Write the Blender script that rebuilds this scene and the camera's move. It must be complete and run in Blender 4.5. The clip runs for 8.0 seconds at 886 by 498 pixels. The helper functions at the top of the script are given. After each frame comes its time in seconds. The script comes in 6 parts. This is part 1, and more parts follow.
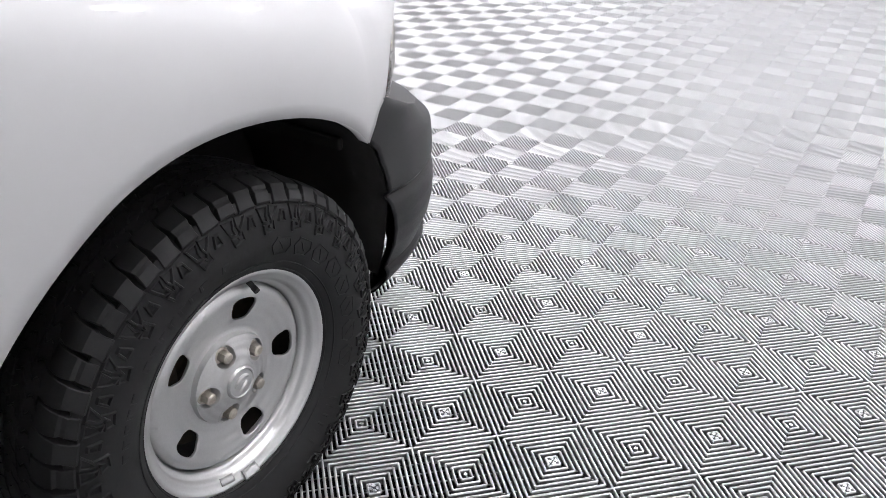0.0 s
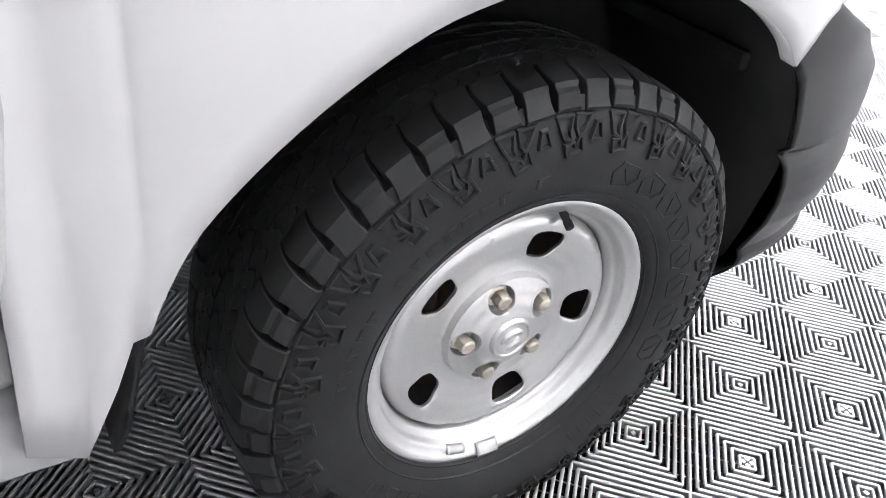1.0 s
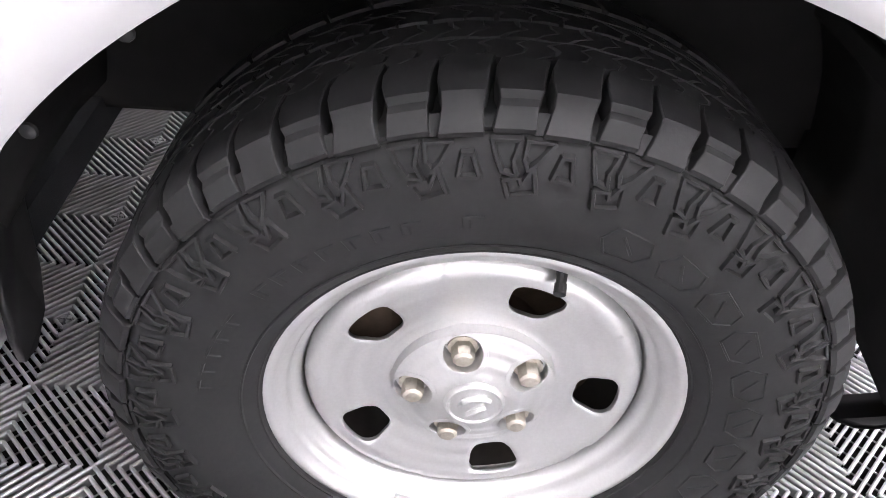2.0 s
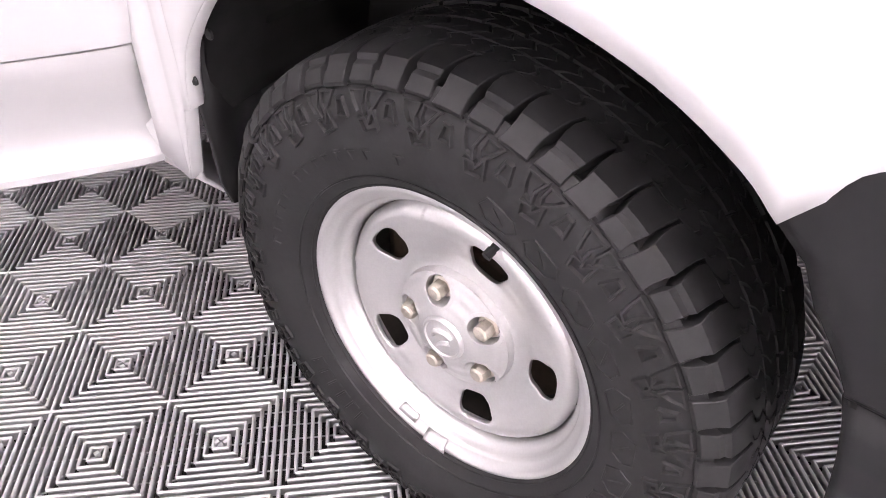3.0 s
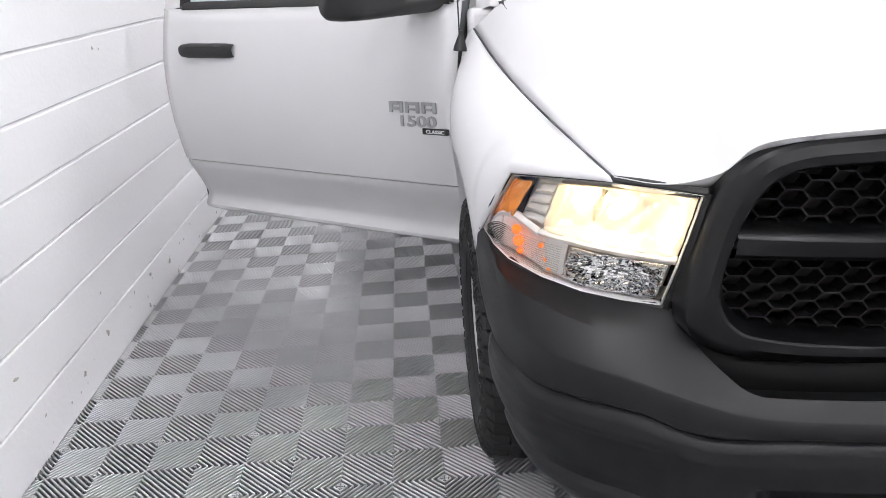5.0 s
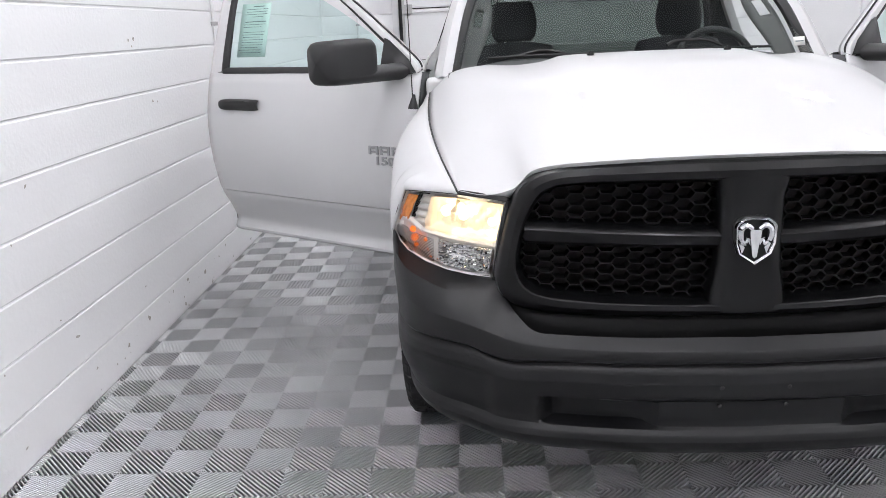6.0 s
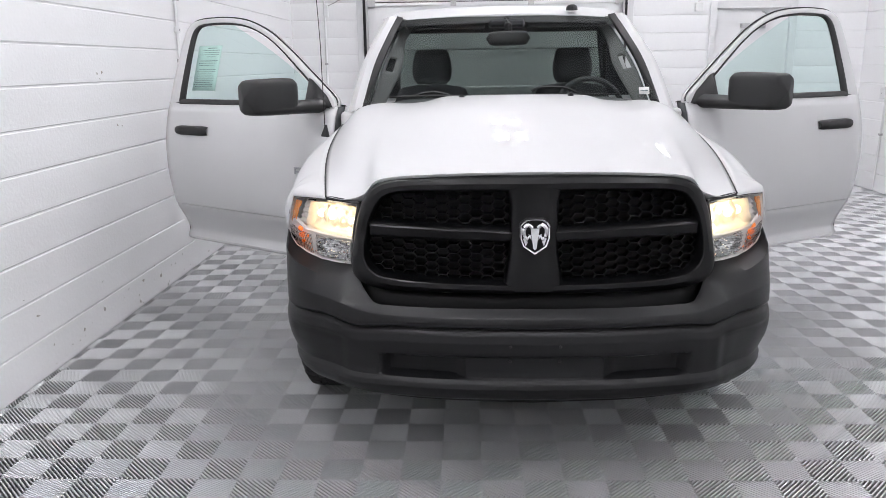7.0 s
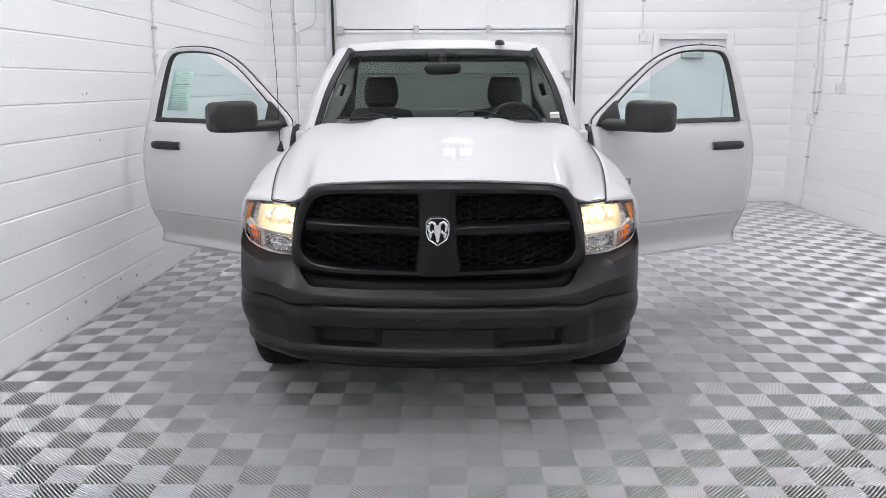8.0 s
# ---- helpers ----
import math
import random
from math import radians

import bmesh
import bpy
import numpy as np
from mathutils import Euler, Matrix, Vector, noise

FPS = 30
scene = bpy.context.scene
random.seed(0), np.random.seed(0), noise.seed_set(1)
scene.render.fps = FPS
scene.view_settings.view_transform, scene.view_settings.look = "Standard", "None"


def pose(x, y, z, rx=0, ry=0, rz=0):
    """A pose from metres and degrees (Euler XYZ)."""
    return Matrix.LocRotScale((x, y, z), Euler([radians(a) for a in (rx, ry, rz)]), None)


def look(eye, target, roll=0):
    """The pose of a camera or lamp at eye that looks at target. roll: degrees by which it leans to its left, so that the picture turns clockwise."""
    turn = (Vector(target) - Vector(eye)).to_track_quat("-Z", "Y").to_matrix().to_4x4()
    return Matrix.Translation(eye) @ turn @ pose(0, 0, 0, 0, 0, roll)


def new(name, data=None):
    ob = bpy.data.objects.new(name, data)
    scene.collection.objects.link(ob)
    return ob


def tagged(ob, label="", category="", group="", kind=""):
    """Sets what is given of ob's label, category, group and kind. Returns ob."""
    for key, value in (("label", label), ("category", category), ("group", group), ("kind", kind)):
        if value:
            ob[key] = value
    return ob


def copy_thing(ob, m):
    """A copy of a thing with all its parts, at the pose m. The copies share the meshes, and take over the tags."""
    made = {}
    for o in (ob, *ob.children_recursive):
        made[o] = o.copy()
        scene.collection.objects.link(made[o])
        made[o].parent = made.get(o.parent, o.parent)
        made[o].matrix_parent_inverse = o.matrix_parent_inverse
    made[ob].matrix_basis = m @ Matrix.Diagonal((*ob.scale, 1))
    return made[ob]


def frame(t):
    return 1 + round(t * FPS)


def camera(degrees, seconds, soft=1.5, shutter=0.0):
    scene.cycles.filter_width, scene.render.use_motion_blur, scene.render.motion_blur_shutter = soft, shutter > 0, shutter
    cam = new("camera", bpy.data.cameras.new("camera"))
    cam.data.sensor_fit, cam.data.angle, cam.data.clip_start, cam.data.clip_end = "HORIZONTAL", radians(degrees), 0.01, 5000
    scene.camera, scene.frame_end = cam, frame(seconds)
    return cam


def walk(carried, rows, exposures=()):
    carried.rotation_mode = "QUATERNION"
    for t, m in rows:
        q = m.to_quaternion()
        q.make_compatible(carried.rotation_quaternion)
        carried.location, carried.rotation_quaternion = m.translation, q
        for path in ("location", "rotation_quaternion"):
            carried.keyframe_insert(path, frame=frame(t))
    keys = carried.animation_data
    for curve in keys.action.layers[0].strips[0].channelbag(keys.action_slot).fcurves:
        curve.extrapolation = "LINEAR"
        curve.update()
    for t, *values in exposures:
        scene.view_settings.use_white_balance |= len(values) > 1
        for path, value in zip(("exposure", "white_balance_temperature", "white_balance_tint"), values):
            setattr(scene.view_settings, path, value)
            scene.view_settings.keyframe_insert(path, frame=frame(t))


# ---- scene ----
cam = camera(60.0, 8.0, soft=0.7)
PATH = [
    (0, (-1.827, 2.055, 1.346), (-0.93, 0.572, 0.348), 1.9),
    (0.5, (-1.713, 1.947, 1.235), (-0.508, 0.732, 0.199), 4.1),
    (1, (-1.532, 1.838, 1.105), (-0.189, 0.909, -0.048), 7.0),
    (1.5, (-1.457, 1.594, 1.067), (-0.004, 0.993, -0.169), 7.4),
    (1.7, (-1.455, 1.502, 1.059), (0.036, 1.087, -0.208), 6.8),
    (2.8, (-1.443, 0.949, 1.079), (-0.108, 1.738, -0.184), 0.7),
    (3, (-1.483, 0.819, 1.114), (-0.268, 1.811, -0.127), -0.8),
    (3.5, (-1.55, 0.429, 1.215), (-0.664, 1.845, 0.114), -3.4),
    (4, (-1.456, 0.03, 1.303), (-0.912, 1.699, 0.344), -3.7),
    (4.2, (-1.409, -0.129, 1.32), (-0.986, 1.602, 0.412), -3.7),
    (5.3, (-0.961, -1.051, 1.452), (-0.974, 0.84, 0.801), -3.4),
    (5.5, (-0.876, -1.214, 1.468), (-0.922, 0.685, 0.841), -3.4),
    (6, (-0.687, -1.598, 1.48), (-0.767, 0.321, 0.921), -2.5),
    (6.5, (-0.404, -1.924, 1.485), (-0.496, 0.01, 0.986), -1.6),
    (7, (-0.201, -2.266, 1.498), (-0.265, -0.323, 1.031), -0.8),
    (7.5, (-0.05, -2.61, 1.528), (-0.093, -0.66, 1.085), -0.4),
    (8, (0.084, -2.904, 1.532), (0.065, -0.948, 1.114), -0.1),
]
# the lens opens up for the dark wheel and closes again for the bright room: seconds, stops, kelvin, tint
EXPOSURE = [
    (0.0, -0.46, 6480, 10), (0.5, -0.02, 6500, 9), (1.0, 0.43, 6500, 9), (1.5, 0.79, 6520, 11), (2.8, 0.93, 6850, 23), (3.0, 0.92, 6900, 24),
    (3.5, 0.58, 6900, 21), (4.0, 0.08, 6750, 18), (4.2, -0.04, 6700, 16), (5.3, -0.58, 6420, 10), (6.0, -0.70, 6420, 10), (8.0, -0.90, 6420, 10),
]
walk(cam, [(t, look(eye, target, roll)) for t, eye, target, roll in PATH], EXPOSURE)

# ---------- light ----------
world = bpy.data.worlds.new("room_air")
scene.world = world
world.use_nodes = True
world.node_tree.nodes["Background"].inputs[0].default_value = (0.9, 0.95, 1.0, 1)
world.node_tree.nodes["Background"].inputs[1].default_value = 0.004
scene.view_settings.exposure = 0.0
STRIP_GLOW = 180.0
LAMP_GLOW = 17.0


# ---------- materials ----------
def mat(name, base=(0.8, 0.8, 0.8), rough=0.5, metal=0.0, coat=0.0, spec=0.5):
    m = bpy.data.materials.new(name)
    m.use_nodes = True
    b = m.node_tree.nodes["Principled BSDF"]
    b.inputs["Base Color"].default_value = (*base, 1)
    b.inputs["Roughness"].default_value = rough
    b.inputs["Metallic"].default_value = metal
    b.inputs["Coat Weight"].default_value = coat
    b.inputs["Coat Roughness"].default_value = 0.03
    b.inputs["Specular IOR Level"].default_value = spec
    return m


def grain(m, scale=40.0, low=(0.7, 0.7, 0.7), high=(0.8, 0.8, 0.8), bump=0.1, dist=0.002, rough=None, big=3.0, detail=6.0):
    """Two-scale variation of colour and roughness, and a fine bump, in object space."""
    nt = m.node_tree
    b = nt.nodes["Principled BSDF"]
    tc = nt.nodes.new("ShaderNodeTexCoord")
    n1 = nt.nodes.new("ShaderNodeTexNoise")
    n1.inputs["Scale"].default_value = scale
    n1.inputs["Detail"].default_value = detail
    n2 = nt.nodes.new("ShaderNodeTexNoise")
    n2.inputs["Scale"].default_value = big
    n2.inputs["Detail"].default_value = 4
    mul = nt.nodes.new("ShaderNodeMath")
    mul.operation = "ADD"
    hal = nt.nodes.new("ShaderNodeMath")
    hal.operation = "MULTIPLY"
    hal.inputs[1].default_value = 0.5
    ramp = nt.nodes.new("ShaderNodeValToRGB")
    ramp.color_ramp.elements[0].position = 0.3
    ramp.color_ramp.elements[1].position = 0.7
    ramp.color_ramp.elements[0].color = (*low, 1)
    ramp.color_ramp.elements[1].color = (*high, 1)
    bp = nt.nodes.new("ShaderNodeBump")
    bp.inputs["Strength"].default_value = bump
    bp.inputs["Distance"].default_value = dist
    li = nt.links.new
    li(tc.outputs["Object"], n1.inputs["Vector"])
    li(tc.outputs["Object"], n2.inputs["Vector"])
    li(n1.outputs["Fac"], mul.inputs[0])
    li(n2.outputs["Fac"], mul.inputs[1])
    li(mul.outputs[0], hal.inputs[0])
    li(hal.outputs[0], ramp.inputs["Fac"])
    li(ramp.outputs["Color"], b.inputs["Base Color"])
    li(n1.outputs["Fac"], bp.inputs["Height"])
    li(bp.outputs["Normal"], b.inputs["Normal"])
    if rough:
        mr = nt.nodes.new("ShaderNodeMapRange")
        mr.inputs["From Min"].default_value, mr.inputs["From Max"].default_value = 0.3, 0.7
        mr.inputs["To Min"].default_value, mr.inputs["To Max"].default_value = rough
        li(n2.outputs["Fac"], mr.inputs["Value"])
        li(mr.outputs[0], b.inputs["Roughness"])
    return m


def glass(name, tint, gloss=0.9, ior=1.45):
    """Thin clear pane: tinted see-through with a mirror gloss by Fresnel."""
    m = bpy.data.materials.new(name)
    m.use_nodes = True
    nt = m.node_tree
    nt.nodes.remove(nt.nodes["Principled BSDF"])
    tr = nt.nodes.new("ShaderNodeBsdfTransparent")
    tr.inputs["Color"].default_value = (*tint, 1)
    gl = nt.nodes.new("ShaderNodeBsdfGlossy")
    gl.inputs["Roughness"].default_value = 0.02
    gl.inputs["Color"].default_value = (gloss, gloss, gloss, 1)
    fr = nt.nodes.new("ShaderNodeFresnel")
    fr.inputs["IOR"].default_value = ior
    mx = nt.nodes.new("ShaderNodeMixShader")
    nt.links.new(fr.outputs[0], mx.inputs[0])
    nt.links.new(tr.outputs[0], mx.inputs[1])
    nt.links.new(gl.outputs[0], mx.inputs[2])
    nt.links.new(mx.outputs[0], nt.nodes["Material Output"].inputs["Surface"])
    return m


def glow(name, colour, strength):
    m = mat(name, colour, 0.5)
    b = m.node_tree.nodes["Principled BSDF"]
    b.inputs["Emission Color"].default_value = (*colour, 1)
    b.inputs["Emission Strength"].default_value = strength
    return m


M_PAINT = grain(mat("white_car_paint", rough=0.6, coat=0.45, spec=0.25), 900, (0.57, 0.57, 0.575), (0.59, 0.59, 0.59), 0.004, 0.0002, big=1.5)
M_BUMPER = grain(mat("grained_charcoal_plastic", rough=0.40, spec=0.28), 900, (0.0050, 0.0050, 0.0057), (0.0068, 0.0068, 0.0076), 0.25, 0.0006, rough=(0.37, 0.46), big=2.0)
M_GRILLE = grain(mat("satin_black_plastic", rough=0.34, spec=0.28), 600, (0.0022, 0.0022, 0.0026), (0.0034, 0.0034, 0.0038), 0.05, 0.0004, rough=(0.27, 0.33))
M_BLACK = grain(mat("black_plastic", rough=0.5), 300, (0.006, 0.006, 0.0065), (0.010, 0.010, 0.0105), 0.15, 0.0006, rough=(0.42, 0.6))
M_MESH = mat("black_mesh_plastic", (0.003, 0.003, 0.0032), 0.5, spec=0.18)
M_RUBBER = grain(mat("tyre_rubber", rough=0.72, spec=0.35), 160, (0.0085, 0.0085, 0.0090), (0.014, 0.014, 0.0145), 0.25, 0.0008, rough=(0.55, 0.78), big=9)
M_SEAL = mat("black_rubber_seal", (0.012, 0.012, 0.012), 0.6)
M_STEEL = grain(mat("silver_wheel_paint", rough=0.30, metal=0.90, coat=0.15), 260, (0.58, 0.58, 0.575), (0.66, 0.66, 0.655), 0.02, 0.0006, rough=(0.29, 0.36), big=14)
M_NUT = grain(mat("worn_zinc_nut", rough=0.35, metal=0.85), 200, (0.45, 0.40, 0.33), (0.66, 0.63, 0.56), 0.1, 0.0005, big=40)
M_CHROME = mat("chrome", (0.82, 0.83, 0.84), 0.08, 1.0)
M_REFLECT = mat("lamp_reflector", (0.95, 0.86, 0.72), 0.34, 0.5)
M_BADGE = mat("brushed_grey_badge", (0.34, 0.345, 0.35), 0.3, 0.7)
M_FROST_GREY = mat("frosted_grey_plastic", (0.62, 0.62, 0.62), 0.45)
# steel of the inner barrel: its unlit look is put into a near-black colour
M_BARREL_SHADE = grain(mat("shade_dark_barrel_steel", rough=0.8, metal=0.2), 60, (0.018, 0.016, 0.014), (0.045, 0.038, 0.032), 0.3, 0.001)
M_FROST = mat("lamp_silver_plastic", (0.84, 0.84, 0.84), 0.35, 0.0)
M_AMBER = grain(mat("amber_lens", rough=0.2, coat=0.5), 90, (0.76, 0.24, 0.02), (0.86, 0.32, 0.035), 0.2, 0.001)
M_LENS = glass("clear_lamp_lens", (0.96, 0.96, 0.95))
M_GLASS = glass("tinted_side_glass", (0.74, 0.88, 0.86))
M_WIND = glass("windscreen_glass", (0.73, 0.77, 0.755), ior=1.18)
M_REARGLASS = glass("dark_tinted_rear_glass", (0.43, 0.465, 0.45), ior=1.12)
M_CLOTH = grain(mat("dark_grey_cloth", rough=0.95, spec=0.2), 500, (0.030, 0.032, 0.034), (0.050, 0.052, 0.055), 0.5, 0.001)
M_DASH = grain(mat("dark_grey_dashboard", rough=0.7), 700, (0.035, 0.038, 0.040), (0.050, 0.053, 0.055), 0.4, 0.0006)
M_TRIM = grain(mat("grey_cabin_trim", rough=0.7), 400, (0.12, 0.125, 0.12), (0.16, 0.165, 0.16), 0.2, 0.0006)
M_PAPER = mat("pale_green_paper", (0.70, 0.80, 0.76), 0.8)
M_INK = mat("grey_print", (0.18, 0.22, 0.22), 0.8)
M_WHITE_STICKER = mat("white_sticker", (0.75, 0.75, 0.72), 0.6)
M_RUST = grain(mat("rusty_iron", rough=0.75, metal=0.4), 60, (0.07, 0.05, 0.035), (0.16, 0.12, 0.085), 0.4, 0.002)
M_UNDER = grain(mat("black_underbody", rough=0.85, spec=0.25), 30, (0.010, 0.010, 0.010), (0.020, 0.0195, 0.019), 0.3, 0.003)
M_TILE = grain(mat("pearl_silver_floor_tile_plastic", rough=0.36, metal=0.66, spec=0.5), 300, (0.55, 0.554, 0.56), (0.62, 0.624, 0.63), 0.05, 0.0003, rough=(0.33, 0.41), big=1.2)
# concrete coloured near black: holds the shade of the gaps between tile ribs
M_SUB = grain(mat("gap_shade_concrete", rough=0.9), 30, (0.006, 0.006, 0.006), (0.014, 0.0135, 0.013), 0.4, 0.003)
M_CEIL = grain(mat("white_ceiling_paint", rough=0.8), 20, (0.80, 0.80, 0.80), (0.85, 0.85, 0.85), 0.1, 0.002)
M_DOORWHITE = grain(mat("white_enamel", rough=0.45), 80, (0.74, 0.745, 0.75), (0.80, 0.80, 0.80), 0.05, 0.001, rough=(0.4, 0.55))
M_METAL = grain(mat("galvanised_steel", rough=0.45, metal=0.8), 90, (0.40, 0.40, 0.40), (0.58, 0.58, 0.58), 0.1, 0.001)
M_STRIP = glow("lit_lamp_strip", (1.0, 0.985, 1.025), STRIP_GLOW)
M_BULB = glow("lit_headlamp_bulb", (1.0, 0.80, 0.50), LAMP_GLOW)
M_BULB_AMBER = glow("lit_amber_bulb", (1.0, 0.20, 0.006), 1.5)


def wall_paint(name):
    """White painted block wall: roller texture, faint stains and a few dark scuffs."""
    m = grain(mat(name, rough=0.6), 45, (0.86, 0.86, 0.865), (0.89, 0.89, 0.895), 0.35, 0.003, rough=(0.5, 0.7), big=1.1)
    nt = m.node_tree
    b = nt.nodes["Principled BSDF"]
    src = b.inputs["Base Color"].links[0].from_socket
    tc = nt.nodes.new("ShaderNodeTexCoord")
    mp = nt.nodes.new("ShaderNodeMapping")
    mp.inputs["Scale"].default_value = (1, 0.8, 2.2)
    no = nt.nodes.new("ShaderNodeTexNoise")
    no.inputs["Scale"].default_value = 7
    no.inputs["Detail"].default_value = 8
    no.inputs["Roughness"].default_value = 0.7
    r = nt.nodes.new("ShaderNodeValToRGB")
    r.color_ramp.elements[0].position, r.color_ramp.elements[1].position = 0.70, 0.80
    r.color_ramp.elements[0].color, r.color_ramp.elements[1].color = (0, 0, 0, 1), (0.55, 0.55, 0.55, 1)
    mx = nt.nodes.new("ShaderNodeMix")
    mx.data_type = "RGBA"
    mx.inputs["B"].default_value = (0.42, 0.40, 0.36, 1)
    li = nt.links.new
    li(tc.outputs["Object"], mp.inputs["Vector"])
    li(mp.outputs[0], no.inputs["Vector"])
    li(no.outputs["Fac"], r.inputs["Fac"])
    li(r.outputs["Color"], mx.inputs["Factor"])
    li(src, mx.inputs["A"])
    li(mx.outputs["Result"], b.inputs["Base Color"])
    return m


M_WALL = wall_paint("white_block_paint")


# ---------- building helpers ----------
def part(name, bm, material, parent=None, label="", angle=35.0, solid=0.0, offset=0.0, bevel=0.0):
    """Links a bmesh as one mesh object, under parent if given."""
    me = bpy.data.meshes.new(name)
    bm.to_mesh(me)
    bm.free()
    for p in me.polygons:
        p.use_smooth = True
    me.set_sharp_from_angle(angle=radians(angle))
    me.materials.append(material)
    ob = new(name, me)
    if parent:
        ob.parent = parent
    if label:
        ob["label"] = label
    if solid:
        s = ob.modifiers.new("thickness", "SOLIDIFY")
        s.thickness, s.offset = solid, offset
    if bevel:
        v = ob.modifiers.new("round_edges", "BEVEL")
        v.width, v.segments, v.limit_method, v.angle_limit = bevel, 2, "ANGLE", radians(50)
    return ob


def thing(name, label, category, at=(0, 0, 0), group=""):
    ob = new(name)
    ob.location = at
    ob.empty_display_size = 0.1
    return tagged(ob, label, category, group)


def box(bm, lo, hi, m=None):
    """A box from corner lo to corner hi, optionally turned by m."""
    vs = []
    for k in range(8):
        p = Vector((hi[0] if k & 1 else lo[0], hi[1] if k & 2 else lo[1], hi[2] if k & 4 else lo[2]))
        vs.append(bm.verts.new(m @ p if m else p))
    for f in ((0, 2, 3, 1), (4, 5, 7, 6), (0, 1, 5, 4), (2, 6, 7, 3), (0, 4, 6, 2), (1, 3, 7, 5)):
        bm.faces.new([vs[i] for i in f])
    return bm


def boxed(lo, hi, m=None):
    return box(bmesh.new(), lo, hi, m)


def sheet(bm, rows, wrap=False):
    """Quads through a table of points."""
    vs = [[bm.verts.new(p) for p in r] for r in rows]
    for a, b in zip(vs, vs[1:]):
        n = len(a)
        for i in range(n if wrap else n - 1):
            q = [a[i], a[(i + 1) % n], b[(i + 1) % n], b[i]]
            try:
                bm.faces.new(q)
            except ValueError:
                pass
    return vs


def sheeted(rows, wrap=False, weld=True):
    bm = bmesh.new()
    sheet(bm, rows, wrap)
    if weld:
        bmesh.ops.remove_doubles(bm, verts=bm.verts, dist=1e-5)
    bmesh.ops.recalc_face_normals(bm, faces=bm.faces)
    return bm


def spline(pts, m):
    """Points along a Catmull-Rom curve, m steps to each span."""
    P = [Vector(p) for p in pts]
    Q = [2 * P[0] - P[1]] + P + [2 * P[-1] - P[-2]]
    out = []
    for i in range(1, len(Q) - 2):
        for k in range(m):
            t = k / m
            a, b, c, d = Q[i - 1], Q[i], Q[i + 1], Q[i + 2]
            out.append(0.5 * ((2 * b) + (c - a) * t + (2 * a - 5 * b + 4 * c - d) * t * t + (3 * b - a - 3 * c + d) * t ** 3))
    return out + [P[-1]]


def lines(pts, m):
    P = [Vector(p) for p in pts]
    return [a.lerp(b, k / m) for a, b in zip(P, P[1:]) for k in range(m)] + [P[-1]]


def at_path(pts, t):
    """The point at the fraction t of a polyline's spans."""
    x = max(0.0, min(t, 1.0)) * (len(pts) - 1)
    i = min(int(x), len(pts) - 2)
    return Vector(pts[i]).lerp(Vector(pts[i + 1]), x - i)


def tube(pts, r, sides=8, caps=True):
    """A round bar along points; r a number or one for each point."""
    bm = bmesh.new()
    P = [Vector(p) for p in pts]
    rows = []
    for i, p in enumerate(P):
        d = (P[min(i + 1, len(P) - 1)] - P[max(i - 1, 0)]).normalized()
        s = d.cross(Vector((0, 0, 1)) if abs(d.z) < 0.9 else Vector((1, 0, 0))).normalized()
        u = s.cross(d)
        q = r[i] if isinstance(r, (list, tuple)) else r
        rows.append([p + q * (math.cos(2 * math.pi * k / sides) * s + math.sin(2 * math.pi * k / sides) * u) for k in range(sides)])
    vs = sheet(bm, rows, True)
    if caps:
        bm.faces.new(vs[0])
        bm.faces.new(vs[-1])
    bmesh.ops.recalc_face_normals(bm, faces=bm.faces)
    return bm


def lathe(profile, n=64, lo=0.0, hi=360.0):
    """Turns (axis, radius) pairs round the x axis."""
    full = abs(hi - lo - 360) < 1e-6
    steps = n if full else n + 1
    rows = []
    for k in range(steps):
        a = radians(lo + (hi - lo) * k / n)
        rows.append([Vector((x, r * math.cos(a), r * math.sin(a))) for x, r in profile])
    bm = bmesh.new()
    vs = [[bm.verts.new(p) for p in r] for r in rows]
    for k in range(steps if full else steps - 1):
        a, b = vs[k], vs[(k + 1) % steps]
        for i in range(len(profile) - 1):
            bm.faces.new((a[i], a[i + 1], b[i + 1], b[i]))
    bmesh.ops.remove_doubles(bm, verts=bm.verts, dist=1e-6)
    bmesh.ops.recalc_face_normals(bm, faces=bm.faces)
    return bm


def prism(outline, depth, m=None):
    """A flat outline (x, z), made solid from y = 0 to y = depth, turned by m."""
    bm = bmesh.new()
    a = [bm.verts.new((m or Matrix()) @ Vector((x, 0, z))) for x, z in outline]
    b = [bm.verts.new((m or Matrix()) @ Vector((x, depth, z))) for x, z in outline]
    n = len(a)
    bm.faces.new(a)
    bm.faces.new(b[::-1])
    for i in range(n):
        bm.faces.new((a[i], b[i], b[(i + 1) % n], a[(i + 1) % n]))
    bmesh.ops.recalc_face_normals(bm, faces=bm.faces)
    return bm


def join(bm, other):
    """Adds a bmesh to another and frees it."""
    me = bpy.data.meshes.new("scrap")
    other.to_mesh(me)
    other.free()
    bm.from_mesh(me)
    bpy.data.meshes.remove(me)
    return bm


def smooth01(a, b, x):
    t = max(0.0, min(1.0, (x - a) / (b - a)))
    return t * t * (3 - 2 * t)


# ---------- room ----------
X_WEST, X_EAST, Y_NORTH, Y_SOUTH, Z_CEIL = -2.32, 4.54, 7.33, -6.2, 4.2
COURSE = 0.2032


def structure(ob, label=""):
    return tagged(ob, label, kind="structure")


